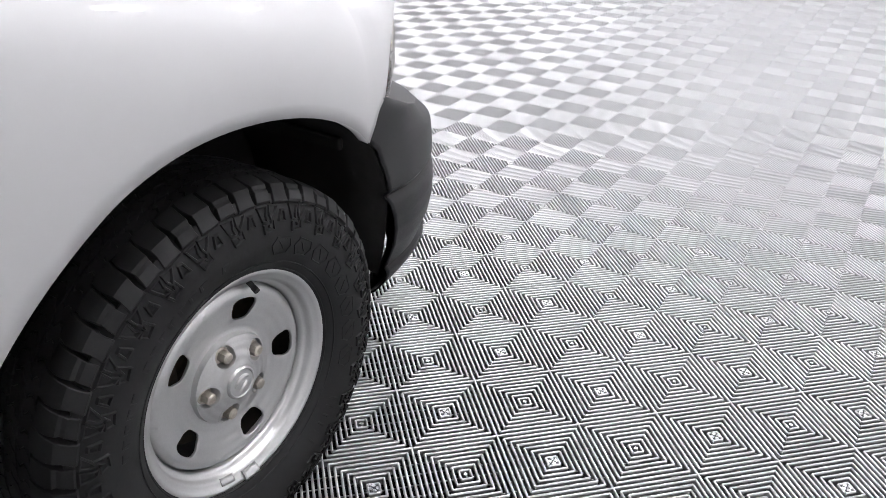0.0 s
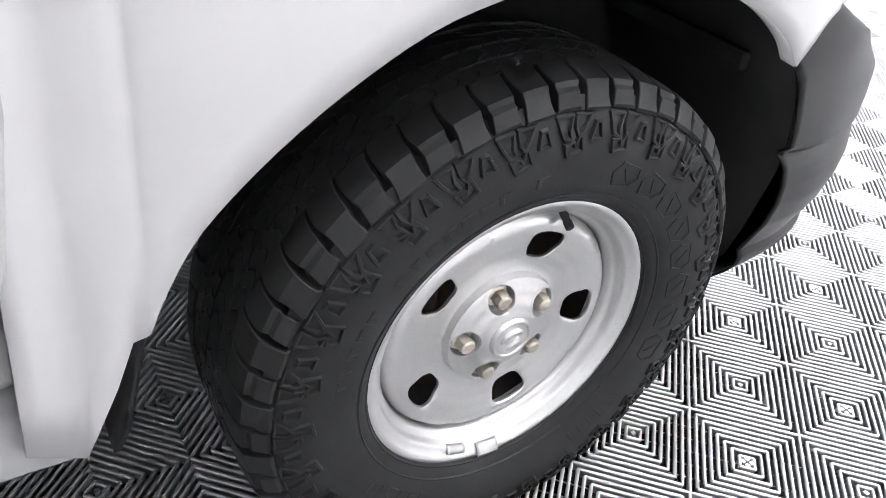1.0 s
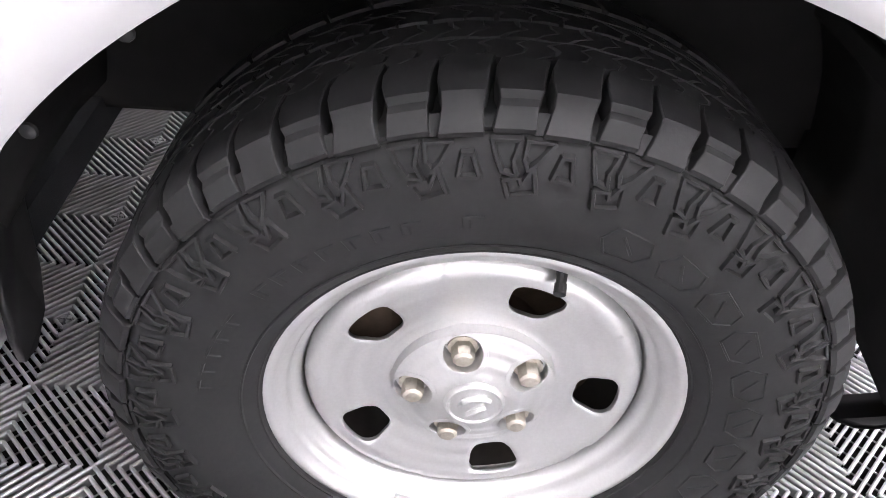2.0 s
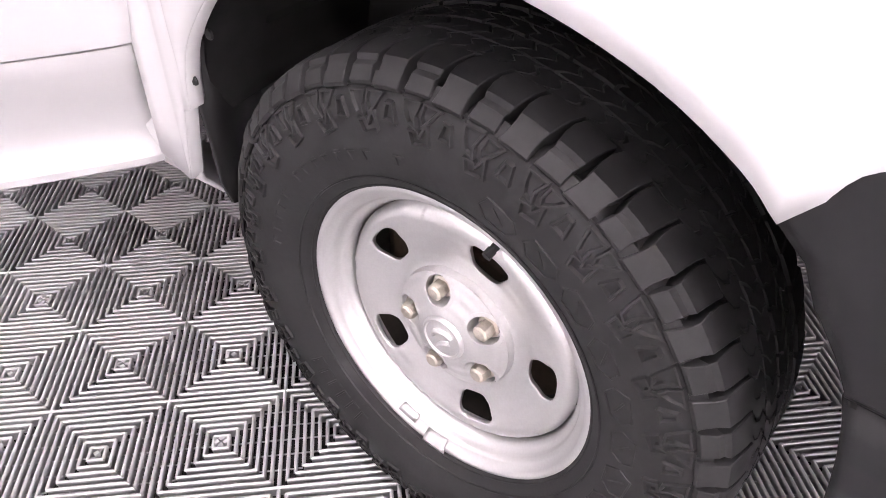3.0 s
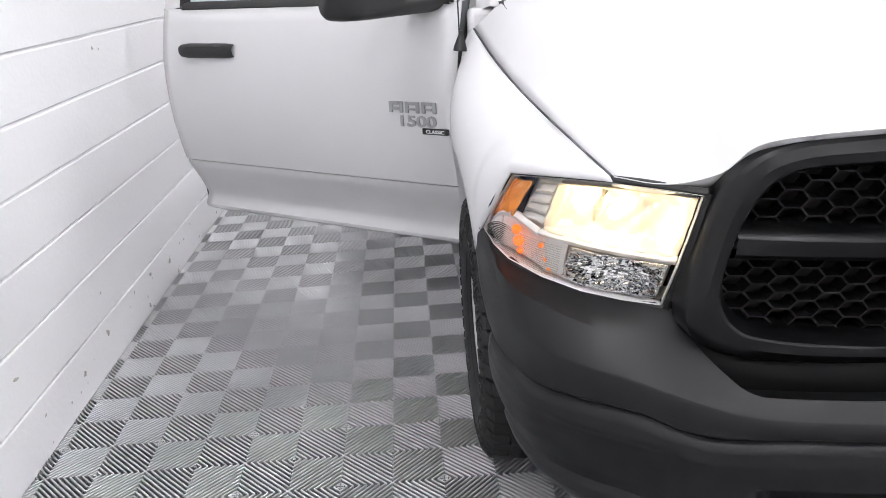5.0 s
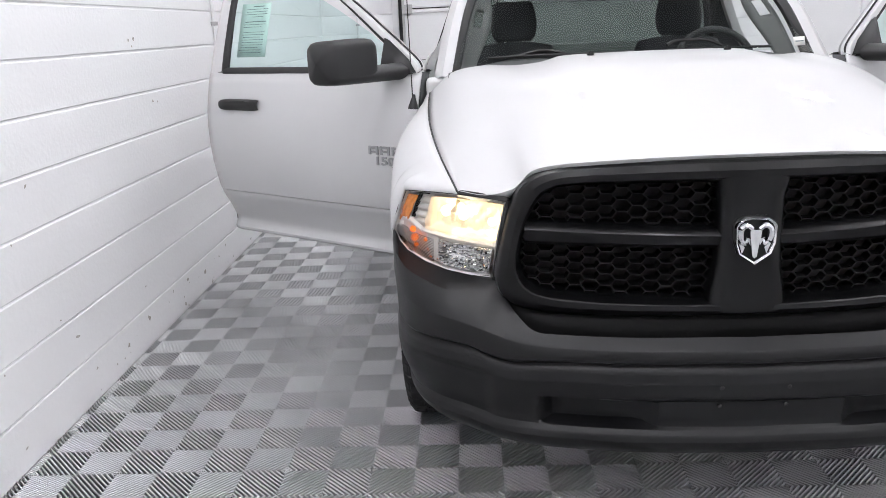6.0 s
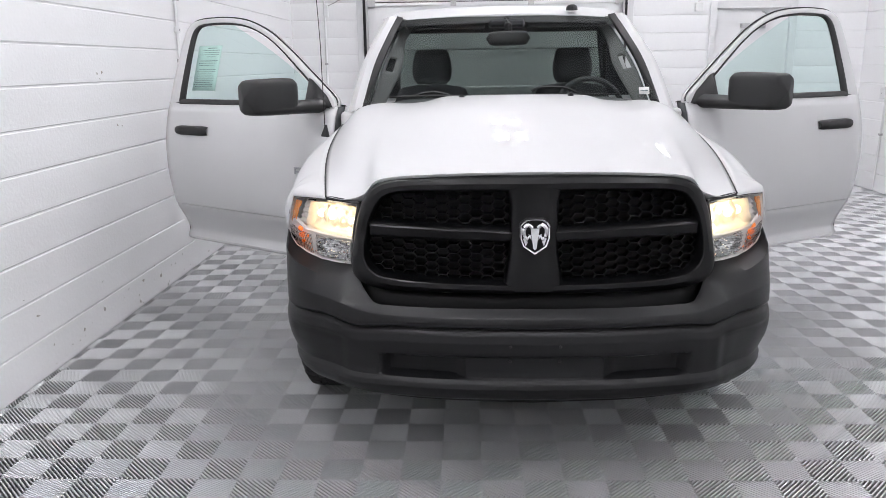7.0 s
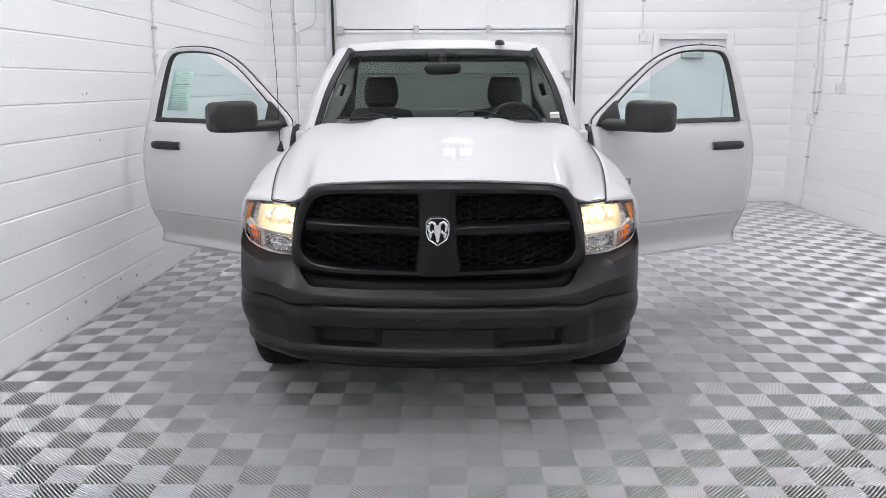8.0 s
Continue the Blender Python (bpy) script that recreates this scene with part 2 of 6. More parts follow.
def block_wall(name, lo, hi, along, face, holes=()):
    """A wall of painted block courses: a core, and each course as a piece that stands 5 mm proud with recessed joints."""
    core = structure(part(name, boxed(lo, hi), M_WALL), "white painted concrete block wall")
    a0, a1 = (lo[1], hi[1]) if along == "y" else (lo[0], hi[0])
    inner = face
    n = int(hi[2] / COURSE) + 1
    sign = 1 if inner > (lo[0] if along == "y" else lo[1]) + 1e-6 else -1
    for k in range(n):
        z0, z1 = k * COURSE + 0.003, min((k + 1) * COURSE - 0.003, hi[2] - 0.004)
        spans = [(a0, a1)]
        for h0, h1, hz in holes:
            if z0 < hz - 0.02:
                spans = [s for p0, p1 in spans for s in ((p0, min(p1, h0)), (max(p0, h1), p1)) if s[1] - s[0] > 0.01]
        for s0, s1 in spans:
            prof = ((0.0, z0), (0.004, z0), (0.008, z0 + 0.005), (0.008, z1 - 0.005), (0.004, z1), (0.0, z1))
            rows = []
            for s in (s0, s1):
                rows.append([Vector((inner + sign * d, s, z)) if along == "y" else Vector((s, inner + sign * d, z)) for d, z in prof])
            bm = bmesh.new()
            sheet(bm, rows)
            bmesh.ops.recalc_face_normals(bm, faces=bm.faces)
            part("block_course", bm, M_WALL, core, angle=20)
    return core


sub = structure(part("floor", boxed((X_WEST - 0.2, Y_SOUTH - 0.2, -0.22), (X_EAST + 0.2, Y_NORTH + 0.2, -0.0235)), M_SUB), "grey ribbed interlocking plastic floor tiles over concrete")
GD0, GD1, GDZ = -1.36, 1.63, 3.3          # overhead door opening
MD0, MD1, MDZ = 2.74, 3.66, 2.13          # side door opening
block_wall("wall_west", (X_WEST - 0.2, Y_SOUTH - 0.2, -0.2), (X_WEST, Y_NORTH + 0.2, Z_CEIL), "y", X_WEST)
block_wall("wall_east", (X_EAST, Y_SOUTH - 0.2, -0.2), (X_EAST + 0.2, Y_NORTH + 0.2, Z_CEIL), "y", X_EAST)
block_wall("wall_south", (X_WEST, Y_SOUTH - 0.2, -0.2), (X_EAST, Y_SOUTH, Z_CEIL), "x", Y_SOUTH)
wn = structure(part("wall_north", boxed((X_WEST, Y_NORTH, -0.2), (GD0, Y_NORTH + 0.2, Z_CEIL)), M_WALL), "white painted block wall with door openings")
for lo, hi in (((GD1, Y_NORTH, -0.2), (MD0, Y_NORTH + 0.2, Z_CEIL)), ((MD1, Y_NORTH, -0.2), (X_EAST, Y_NORTH + 0.2, Z_CEIL)),
               ((MD0, Y_NORTH, MDZ), (MD1, Y_NORTH + 0.2, Z_CEIL)), ((GD0, Y_NORTH, GDZ), (GD1, Y_NORTH + 0.2, Z_CEIL))):
    part("wall_part", boxed(lo, hi), M_WALL, wn)
for k in range(20):
    z0, z1 = k * COURSE + 0.003, (k + 1) * COURSE - 0.003
    spans = [(X_WEST, GD0 - 0.13), (GD1 + 0.13, MD0 - 0.07), (MD1 + 0.07, X_EAST)]
    if z0 > MDZ + 0.06:
        spans = [(X_WEST, GD0 - 0.13), (GD1 + 0.13, X_EAST)]
    for s0, s1 in spans:
        prof = ((0.0055, z0), (0.0066, z0 + 0.002), (0.0075, z0 + 0.006), (0.0075, z1 - 0.006), (0.0066, z1 - 0.002), (0.0055, z1))
        part("block_course", sheeted([[Vector((s, Y_NORTH - d, z)) for d, z in prof] for s in (s0, s1)]), M_WALL, wn, angle=20)
structure(part("ceiling", boxed((X_WEST - 0.2, Y_SOUTH - 0.2, Z_CEIL), (X_EAST + 0.2, Y_NORTH + 0.2, Z_CEIL + 0.2)), M_CEIL), "white painted ceiling")


def wall_marks():
    """Old anchor holes and dark scuffs low on the west wall."""
    rnd = random.Random(11)
    m = grain(mat("scuff_dirt", rough=0.9), 120, (0.30, 0.28, 0.25), (0.60, 0.58, 0.54), 0.1, 0.0005, big=30)
    owner = bpy.data.objects["wall_west"]
    x = X_WEST + 0.0088
    spots = [(2.17, 1.475, 0.009, 1.0), (2.23, 1.480, 0.011, 1.0), (2.20, 1.445, 0.007, 1.0), (2.36, 1.17, 0.008, 1.6), (2.42, 1.16, 0.006, 1.0), (1.10, 0.98, 0.006, 2.0), (0.95, 0.80, 0.006, 1.0)]
    for k in range(30):
        y = rnd.gauss(2.35, 0.55)
        spots.append((y, abs(rnd.gauss(0.06, 0.09)) + 0.012, 0.004 + 0.010 * rnd.random() ** 2, 0.6 + 1.6 * rnd.random()))
    for k in range(14):
        spots.append((rnd.uniform(-0.8, 2.0), rnd.uniform(0.03, 0.45), 0.003 + 0.004 * rnd.random(), rnd.uniform(0.4, 3.0)))
    for y, z, r, st in spots:
        bm = bmesh.new()
        n = 9
        tilt = rnd.uniform(-0.8, 0.8)
        vs = []
        for j in range(n):
            a = 2 * math.pi * j / n
            q = r * rnd.uniform(0.5, 1.2)
            dy, dz = q * st * math.cos(a), q * math.sin(a)
            vs.append(bm.verts.new((x, y + dy * math.cos(tilt) - dz * math.sin(tilt), z + dy * math.sin(tilt) + dz * math.cos(tilt))))
        bm.faces.new(vs)
        part("scuff", bm, m, owner)


wall_marks()


def garage_door():
    """White sectional overhead door with rails, stiles, hinges and side tracks."""
    g = thing("garage_door", "closed white sectional overhead garage door with steel tracks", "garage door", (0, Y_NORTH, 0))
    h = 0.555
    for k in range(6):
        z0 = 0.012 + k * h
        if z0 > GDZ:
            break
        pn = part("panel", boxed((GD0 - 0.06, -0.045, z0), (GD1 + 0.06, -0.005, min(z0 + h - 0.008, GDZ + 0.05))), M_DOORWHITE, g, bevel=0.004)
        for zz in (z0 + 0.02, z0 + h - 0.03):
            part("rail", boxed((GD0 - 0.06, -0.062, zz - 0.018), (GD1 + 0.06, -0.045, zz + 0.018)), M_DOORWHITE, pn, bevel=0.003)
        for x in (GD0 + 1.01, GD0 + 1.93):
            part("stile", boxed((x - 0.03, -0.058, z0 + 0.04), (x + 0.03, -0.045, z0 + h - 0.05)), M_DOORWHITE, pn, bevel=0.003)
            part("hinge", boxed((x - 0.035, -0.072, z0 + h - 0.055), (x + 0.035, -0.060, z0 + h + 0.045)), M_METAL, pn, bevel=0.003)
        for x in (GD0 + 0.03, GD1 - 0.03):
            part("roller_bracket", boxed((x - 0.05, -0.10, z0 + h - 0.06), (x + 0.05, -0.062, z0 + h + 0.04)), M_METAL, pn, bevel=0.004)
    for x, s in ((GD0 - 0.02, -1), (GD1 + 0.02, 1)):
        bm = boxed((x - 0.012, -0.13, 0.05), (x + 0.012, -0.066, GDZ + 0.3))
        part("track", bm, M_METAL, g, "galvanised steel track", bevel=0.003)
        part("track_angle", boxed((x + s * 0.03 - 0.022, -0.075, 0.02), (x + s * 0.03 + 0.022, -0.068, GDZ + 0.3)), M_SEAL, g, bevel=0.001)
        part("jamb", boxed((min(x + s * 0.055, x + s * 0.13), -0.05, 0), (max(x + s * 0.055, x + s * 0.13), -0.002, GDZ + 0.2)), M_DOORWHITE, g, bevel=0.004)


garage_door()


def side_door():
    d = structure(part("door_1", boxed((MD0 + 0.03, Y_NORTH + 0.02, 0.01), (MD1 - 0.03, Y_NORTH + 0.065, MDZ - 0.03)), M_DOORWHITE, bevel=0.003), "closed white steel side door with closer")
    for lo, hi in (((MD0 - 0.05, Y_NORTH - 0.025, 0), (MD0 + 0.03, Y_NORTH + 0.1, MDZ + 0.05)), ((MD1 - 0.03, Y_NORTH - 0.025, 0), (MD1 + 0.05, Y_NORTH + 0.1, MDZ + 0.05)),
                   ((MD0 + 0.03, Y_NORTH - 0.025, MDZ - 0.03), (MD1 - 0.03, Y_NORTH + 0.1, MDZ + 0.05))):
        part("door_frame", boxed(lo, hi), M_DOORWHITE, d, bevel=0.004)
    part("closer", boxed((3.06, Y_NORTH - 0.05, 1.87), (3.34, Y_NORTH + 0.02, 1.93)), M_METAL, d, "grey metal door closer", bevel=0.008)
    part("closer_arm", tube([(3.30, Y_NORTH - 0.03, 1.94), (3.42, Y_NORTH - 0.16, 1.96), (3.30, Y_NORTH - 0.02, 2.06)], 0.010), M_METAL, d)
    part("door_handle", tube([(3.56, Y_NORTH + 0.02, 1.02), (3.56, Y_NORTH - 0.05, 1.02), (3.46, Y_NORTH - 0.06, 1.02)], 0.011), M_METAL, d, "lever handle")


side_door()


def conduit(label, pts, boxes, at):
    """Painted pipe on a wall with its boxes and clips."""
    c = thing("conduit", label, "conduit", at)
    o = Vector(at)
    part("pipe", tube([Vector(p) - o for p in pts], 0.013), M_DOORWHITE, c)
    for p, s in boxes:
        q = Vector(p) - o
        bx = part("junction_box", boxed(q - Vector(s) / 2, q + Vector(s) / 2), M_DOORWHITE, c, bevel=0.006)
        part("box_screw", boxed(q - Vector((s[0] / 2 + 0.003, 0.006, 0.006)), q + Vector((s[0] / 2 + 0.003, 0.006, 0.006))), M_METAL, bx)
    for k in range(1, 4):
        q = at_path(pts, k / 4) - o
        part("clip", boxed(q - Vector((0.02, 0.02, 0.012)), q + Vector((0.02, 0.02, 0.012))), M_METAL, c, bevel=0.003)


E0 = X_EAST - 0.022
conduit("white painted electrical conduit with box on block wall", [(E0, 6.75, 4.15), (E0, 6.72, 2.5), (E0, 6.69, 1.75), (E0, 6.67, 1.12), (E0, 6.71, 0.5), (E0, 6.745, 0.02)],
        [((E0 - 0.02, 6.67, 1.12), (0.07, 0.09, 0.13)), ((E0 - 0.005, 6.70, 1.75), (0.04, 0.04, 0.05))], (E0, 6.74, 0))
conduit("white painted conduit curving into junction box", [(E0, 6.60, 4.15), (E0, 6.60, 2.5), (E0, 6.54, 1.6), (E0, 6.55, 1.28), (E0, 6.60, 1.16), (E0, 6.66, 1.12)], [], (E0, 6.6, 1.1))
conduit("white painted conduit to wall switch box", [(E0, 6.006, 4.15), (E0, 6.006, 2.4), (E0, 6.003, 1.52)], [((E0 - 0.015, 6.003, 1.49), (0.06, 0.08, 0.12)), ((E0 - 0.01, 6.10, 1.49), (0.05, 0.035, 0.09))], (E0, 6.0, 1.4))
W0 = X_WEST + 0.022
conduit("white painted conduit on block wall", [(W0, 3.47, 0.9), (W0, 3.46, 1.77), (W0, 3.49, 2.2), (W0, 3.49, 4.15)], [((W0, 3.46, 1.77), (0.035, 0.05, 0.04))], (W0, 3.47, 0.9))
N0 = Y_NORTH - 0.022
conduit("white painted conduit beside overhead door", [(-1.91, N0, 0.1), (-1.90, N0, 2.0), (-1.91, N0, 2.6), (-1.91, N0, 4.15)], [((-1.88, N0 - 0.01, 2.14), (0.05, 0.05, 0.14))], (-1.91, N0, 0.1))
conduit("thin white cable drop with small box", [(2.53, N0, 4.15), (2.53, N0, 3.0), (2.55, N0, 2.15)], [((2.55, N0 - 0.01, 2.12), (0.09, 0.05, 0.10))], (2.55, N0, 2.1))
cable = thing("cable", "thin grey hanging cable beside overhead door", "cable", (-1.65, N0, 2.2))
part("cord", tube([Vector(p) - Vector((-1.65, N0, 2.2)) for p in spline([(-1.86, N0, 2.2), (-1.75, N0, 2.25), (-1.66, N0, 2.32), (-1.63, N0, 2.6), (-1.63, N0, 4.15)], 6)], 0.006, 6), M_METAL, cable)


def light_fixture():
    """Suspended high-bay luminaire: a shallow white tray with six glowing strips in two groups."""
    f = thing("ceiling_light", "white six-strip high-bay ceiling fixture, lit", "ceiling light", (0, 0, 0), "ceiling lights")
    part("housing", boxed((-0.20, -0.32, -0.050), (0.20, 0.32, 0)), M_DOORWHITE, f, bevel=0.006)
    for x in (-0.155, -0.105, -0.055, 0.055, 0.105, 0.155):
        part("strip", boxed((x - 0.014, -0.28, -0.056), (x + 0.014, 0.28, -0.051)), M_STRIP, f, "glowing white strip")
    for y in (-0.305, 0.305):
        part("end_cap", boxed((-0.19, y - 0.012, -0.062), (0.19, y + 0.012, -0.050)), M_DOORWHITE, f)
    return f


first = light_fixture()
# the x = -1.75 row is added to brighten fender and west wall
spots = [(0.22, y) for y in (6.4, 4.75, 2.25, -1.9, -4.6)] + [(-1.75, y) for y in (0.8, -1.2, -3.6)] + [(2.9, y) for y in (5.4, 3.2, -0.4, -2.8, -5.2)]
first.matrix_basis = pose(spots[0][0], spots[0][1], Z_CEIL)
for x, y in spots[1:]:
    copy_thing(first, pose(x, y, Z_CEIL))


# ---------- pickup truck: body ----------
XC = 0.03
AXLE_F, AXLE_R, HUB_Z = 1.281, 4.345, 0.387
truck = thing("pickup_truck", "white single-cab pickup truck with charcoal bumper, both doors open, headlamps on", "pickup truck", (XC, 0, 0))

# half-width curves as (u, y, z), u from the truck's middle
HOOD_F = spline([(0, 0.345, 1.138), (0.20, 0.35, 1.136), (0.38, 0.365, 1.129), (0.50, 0.392, 1.118), (0.56, 0.418, 1.098), (0.602, 0.446, 1.050), (0.68, 0.49, 1.024), (0.757, 0.555, 1.026)], 5)
HOOD_R = spline([(0, 1.52, 1.338), (0.20, 1.53, 1.336), (0.31, 1.55, 1.333), (0.42, 1.585, 1.326), (0.54, 1.64, 1.319), (0.67, 1.71, 1.312), (0.79, 1.79, 1.282), (0.885, 1.86, 1.20)], 5)


def hood_point(i, t):
    a, b = HOOD_F[i], HOOD_R[i]
    s = i / (len(HOOD_F) - 1)
    e = 2.3 - 1.15 * s ** 3
    u = a.x + (b.x - a.x) * t + 0.035 * math.sin(math.pi * t) * s ** 2
    y = a.y + (b.y - a.y) * t
    z = a.z + (b.z - a.z) * (1 - (1 - t) ** e)
    # long creases that frame the raised middle, and the hollow beside it
    z += 0.015 * smooth01(0.435, 0.335, abs(u)) * smooth01(0.45, 0.95, t)
    z -= 0.008 * math.exp(-((abs(u) - 0.52) / 0.10) ** 2) * smooth01(0.55, 0.95, t)
    return Vector((u, y, z))


def hood():
    n = len(HOOD_F)
    T = [k / 28 for k in range(29)]
    rows = []
    for t in T:
        half = [hood_point(i, t) for i in range(n)]
        rows.append([Vector((-p.x, p.y, p.z)) for p in half[:0:-1]] + half)
    lip = [p + Vector((0, 0.012, -0.022)) for p in rows[0]]
    back = [p + Vector((0, 0.03, -0.03)) for p in rows[-1]]
    bm = sheeted([lip] + rows + [back])
    h = part("hood", bm, M_PAINT, truck, angle=40, solid=0.012, offset=-1)
    for s in (-1, 1):
        p = hood_point(7, 0.88) + Vector((0, 0, 0.001))
        p.x *= s
        bm = lathe([(0, 0.0), (0, 0.014), (0.006, 0.014), (0.012, 0.009), (0.012, 0.0)], 12)
        bm.transform(Matrix.Translation(p) @ pose(0, 0, 0, 0, -90, 0))
        box(bm, p + Vector((-0.007, -0.018, 0.004)), p + Vector((0.007, 0.0, 0.016)))
        part("washer_nozzle", bm, M_BLACK, h, "small black washer nozzle")
    return h


hood()

LAMP_TOP = [(0.626, 0.448, 1.012), (0.69, 0.498, 1.014), (0.757, 0.555, 1.013), (0.84, 0.640, 1.005), (0.921, 0.741, 0.992), (0.952, 0.795, 0.915), (0.976, 0.85, 0.842)]
LAMP_BOT = [(0.667, 0.52, 0.772), (0.73, 0.567, 0.767), (0.80, 0.625, 0.767), (0.87, 0.700, 0.774), (0.93, 0.772, 0.792), (0.957, 0.815, 0.812), (0.976, 0.85, 0.838)]
ARCH = [(0.986, 0.918, 0.764), (0.988, 0.954, 0.800), (0.991, 1.031, 0.847), (0.995, 1.135, 0.884), (0.998, 1.25, 0.904), (0.998, 1.363, 0.903), (0.994, 1.466, 0.877), (0.988, 1.548, 0.831),
        (0.980, 1.628, 0.768), (0.970, 1.698, 0.693), (0.961, 1.735, 0.625), (0.953, 1.753, 0.575)]


def seam_point(y):
    t = max(0.0, min(1.0, (y - 0.555) / (1.86 - 0.555)))
    return hood_point(len(HOOD_F) - 1, t)


def fender(sg):
    lower = lines([LAMP_TOP[2], LAMP_TOP[3], LAMP_TOP[4], LAMP_TOP[6]], 5)[:-1] + lines([LAMP_TOP[6], ARCH[0]], 3)[:-1] + spline(ARCH, 4) + lines([ARCH[-1], (0.952, 1.770, 0.570), (0.947, 1.793, 0.507), (0.934, 1.832, 0.412), (0.944, 1.885, 0.452)], 3)[1:]
    lower = [Vector(p) + Vector((0.002, 0, 0.004 if k < 12 else 0)) for k, p in enumerate(lower)]
    rows = []
    NB = 16
    for p in lower:
        y = 0.555 + (1.855 - 0.555) * (p.y - 0.555) / (1.885 - 0.555)
        q = seam_point(y) + Vector((0.006, 0, -0.003))
        mid_y = 0.5 * (p.y + q.y) - 0.045 * smooth01(1.70, 1.885, p.y)
        drop = q.z - p.z
        c = Vector((max(p.x, q.x) + 0.035 * min(1.0, drop / 0.2), mid_y, q.z - 0.10 * drop))
        row = []
        for k in range(NB + 1):
            b = k / NB
            row.append((1 - b) ** 2 * q + 2 * b * (1 - b) * c + b * b * p)
        rows.append([Vector((sg * v.x, v.y, v.z)) for v in row])
    f = part("fender", sheeted(rows), M_PAINT, truck, angle=50, solid=0.006, offset=0)
    gap = [seam_point(0.56 + 1.28 * k / 30) + Vector((0.003, 0, -0.0035)) for k in range(31)]
    part("seam", tube([Vector((sg * p.x, p.y, p.z)) for p in gap], 0.0050, 6), M_SEAL, f, "dark panel gap")
    # turned-in lip of the wheel arch
    lip = [Vector(p) for p in lower[18:]]
    part("arch_lip", sheeted([[Vector((sg * p.x, p.y, p.z)) for p in lip], [Vector((sg * (p.x - 0.022), p.y, p.z + 0.002)) for p in lip],
                              [Vector((sg * (p.x - 0.026), p.y, p.z + 0.014)) for p in lip]]), M_PAINT, f, solid=0.004)
    return f


for sg in (-1, 1):
    fender(sg)


# ---------- grille ----------
def g_depth(u):
    return 0.335 + 0.21 * u * u


OUT = [(0, 1.130), (0.20, 1.129), (0.38, 1.122), (0.49, 1.113), (0.555, 1.094), (0.595, 1.056), (0.622, 0.99), (0.645, 0.88), (0.660, 0.80), (0.652, 0.755), (0.612, 0.720), (0.53, 0.704), (0.30, 0.703), (0, 0.705)]
INN = [(0, 1.066), (0.20, 1.066), (0.40, 1.064), (0.49, 1.058), (0.528, 1.04), (0.553, 1.00), (0.575, 0.95), (0.590, 0.885), (0.592, 0.840), (0.576, 0.800), (0.540, 0.770), (0.42, 0.758), (0.25, 0.752), (0, 0.748)]


def loop(half, m=4):
    """A closed outline from its right half, top to bottom."""
    h = [Vector((u, 0, z)) for u, z in half]
    r = []
    for a, b in zip(h, h[1:]):
        r += [a.lerp(b, k / m) for k in range(m)]
    r.append(h[-1])
    for _ in range(2):
        r = [r[0]] + [(r[i - 1] + 2 * r[i] + r[i + 1]) / 4 for i in range(1, len(r) - 1)] + [r[-1]]
    left = [Vector((-p.x, 0, p.z)) for p in r[-2:0:-1]]
    return r + left


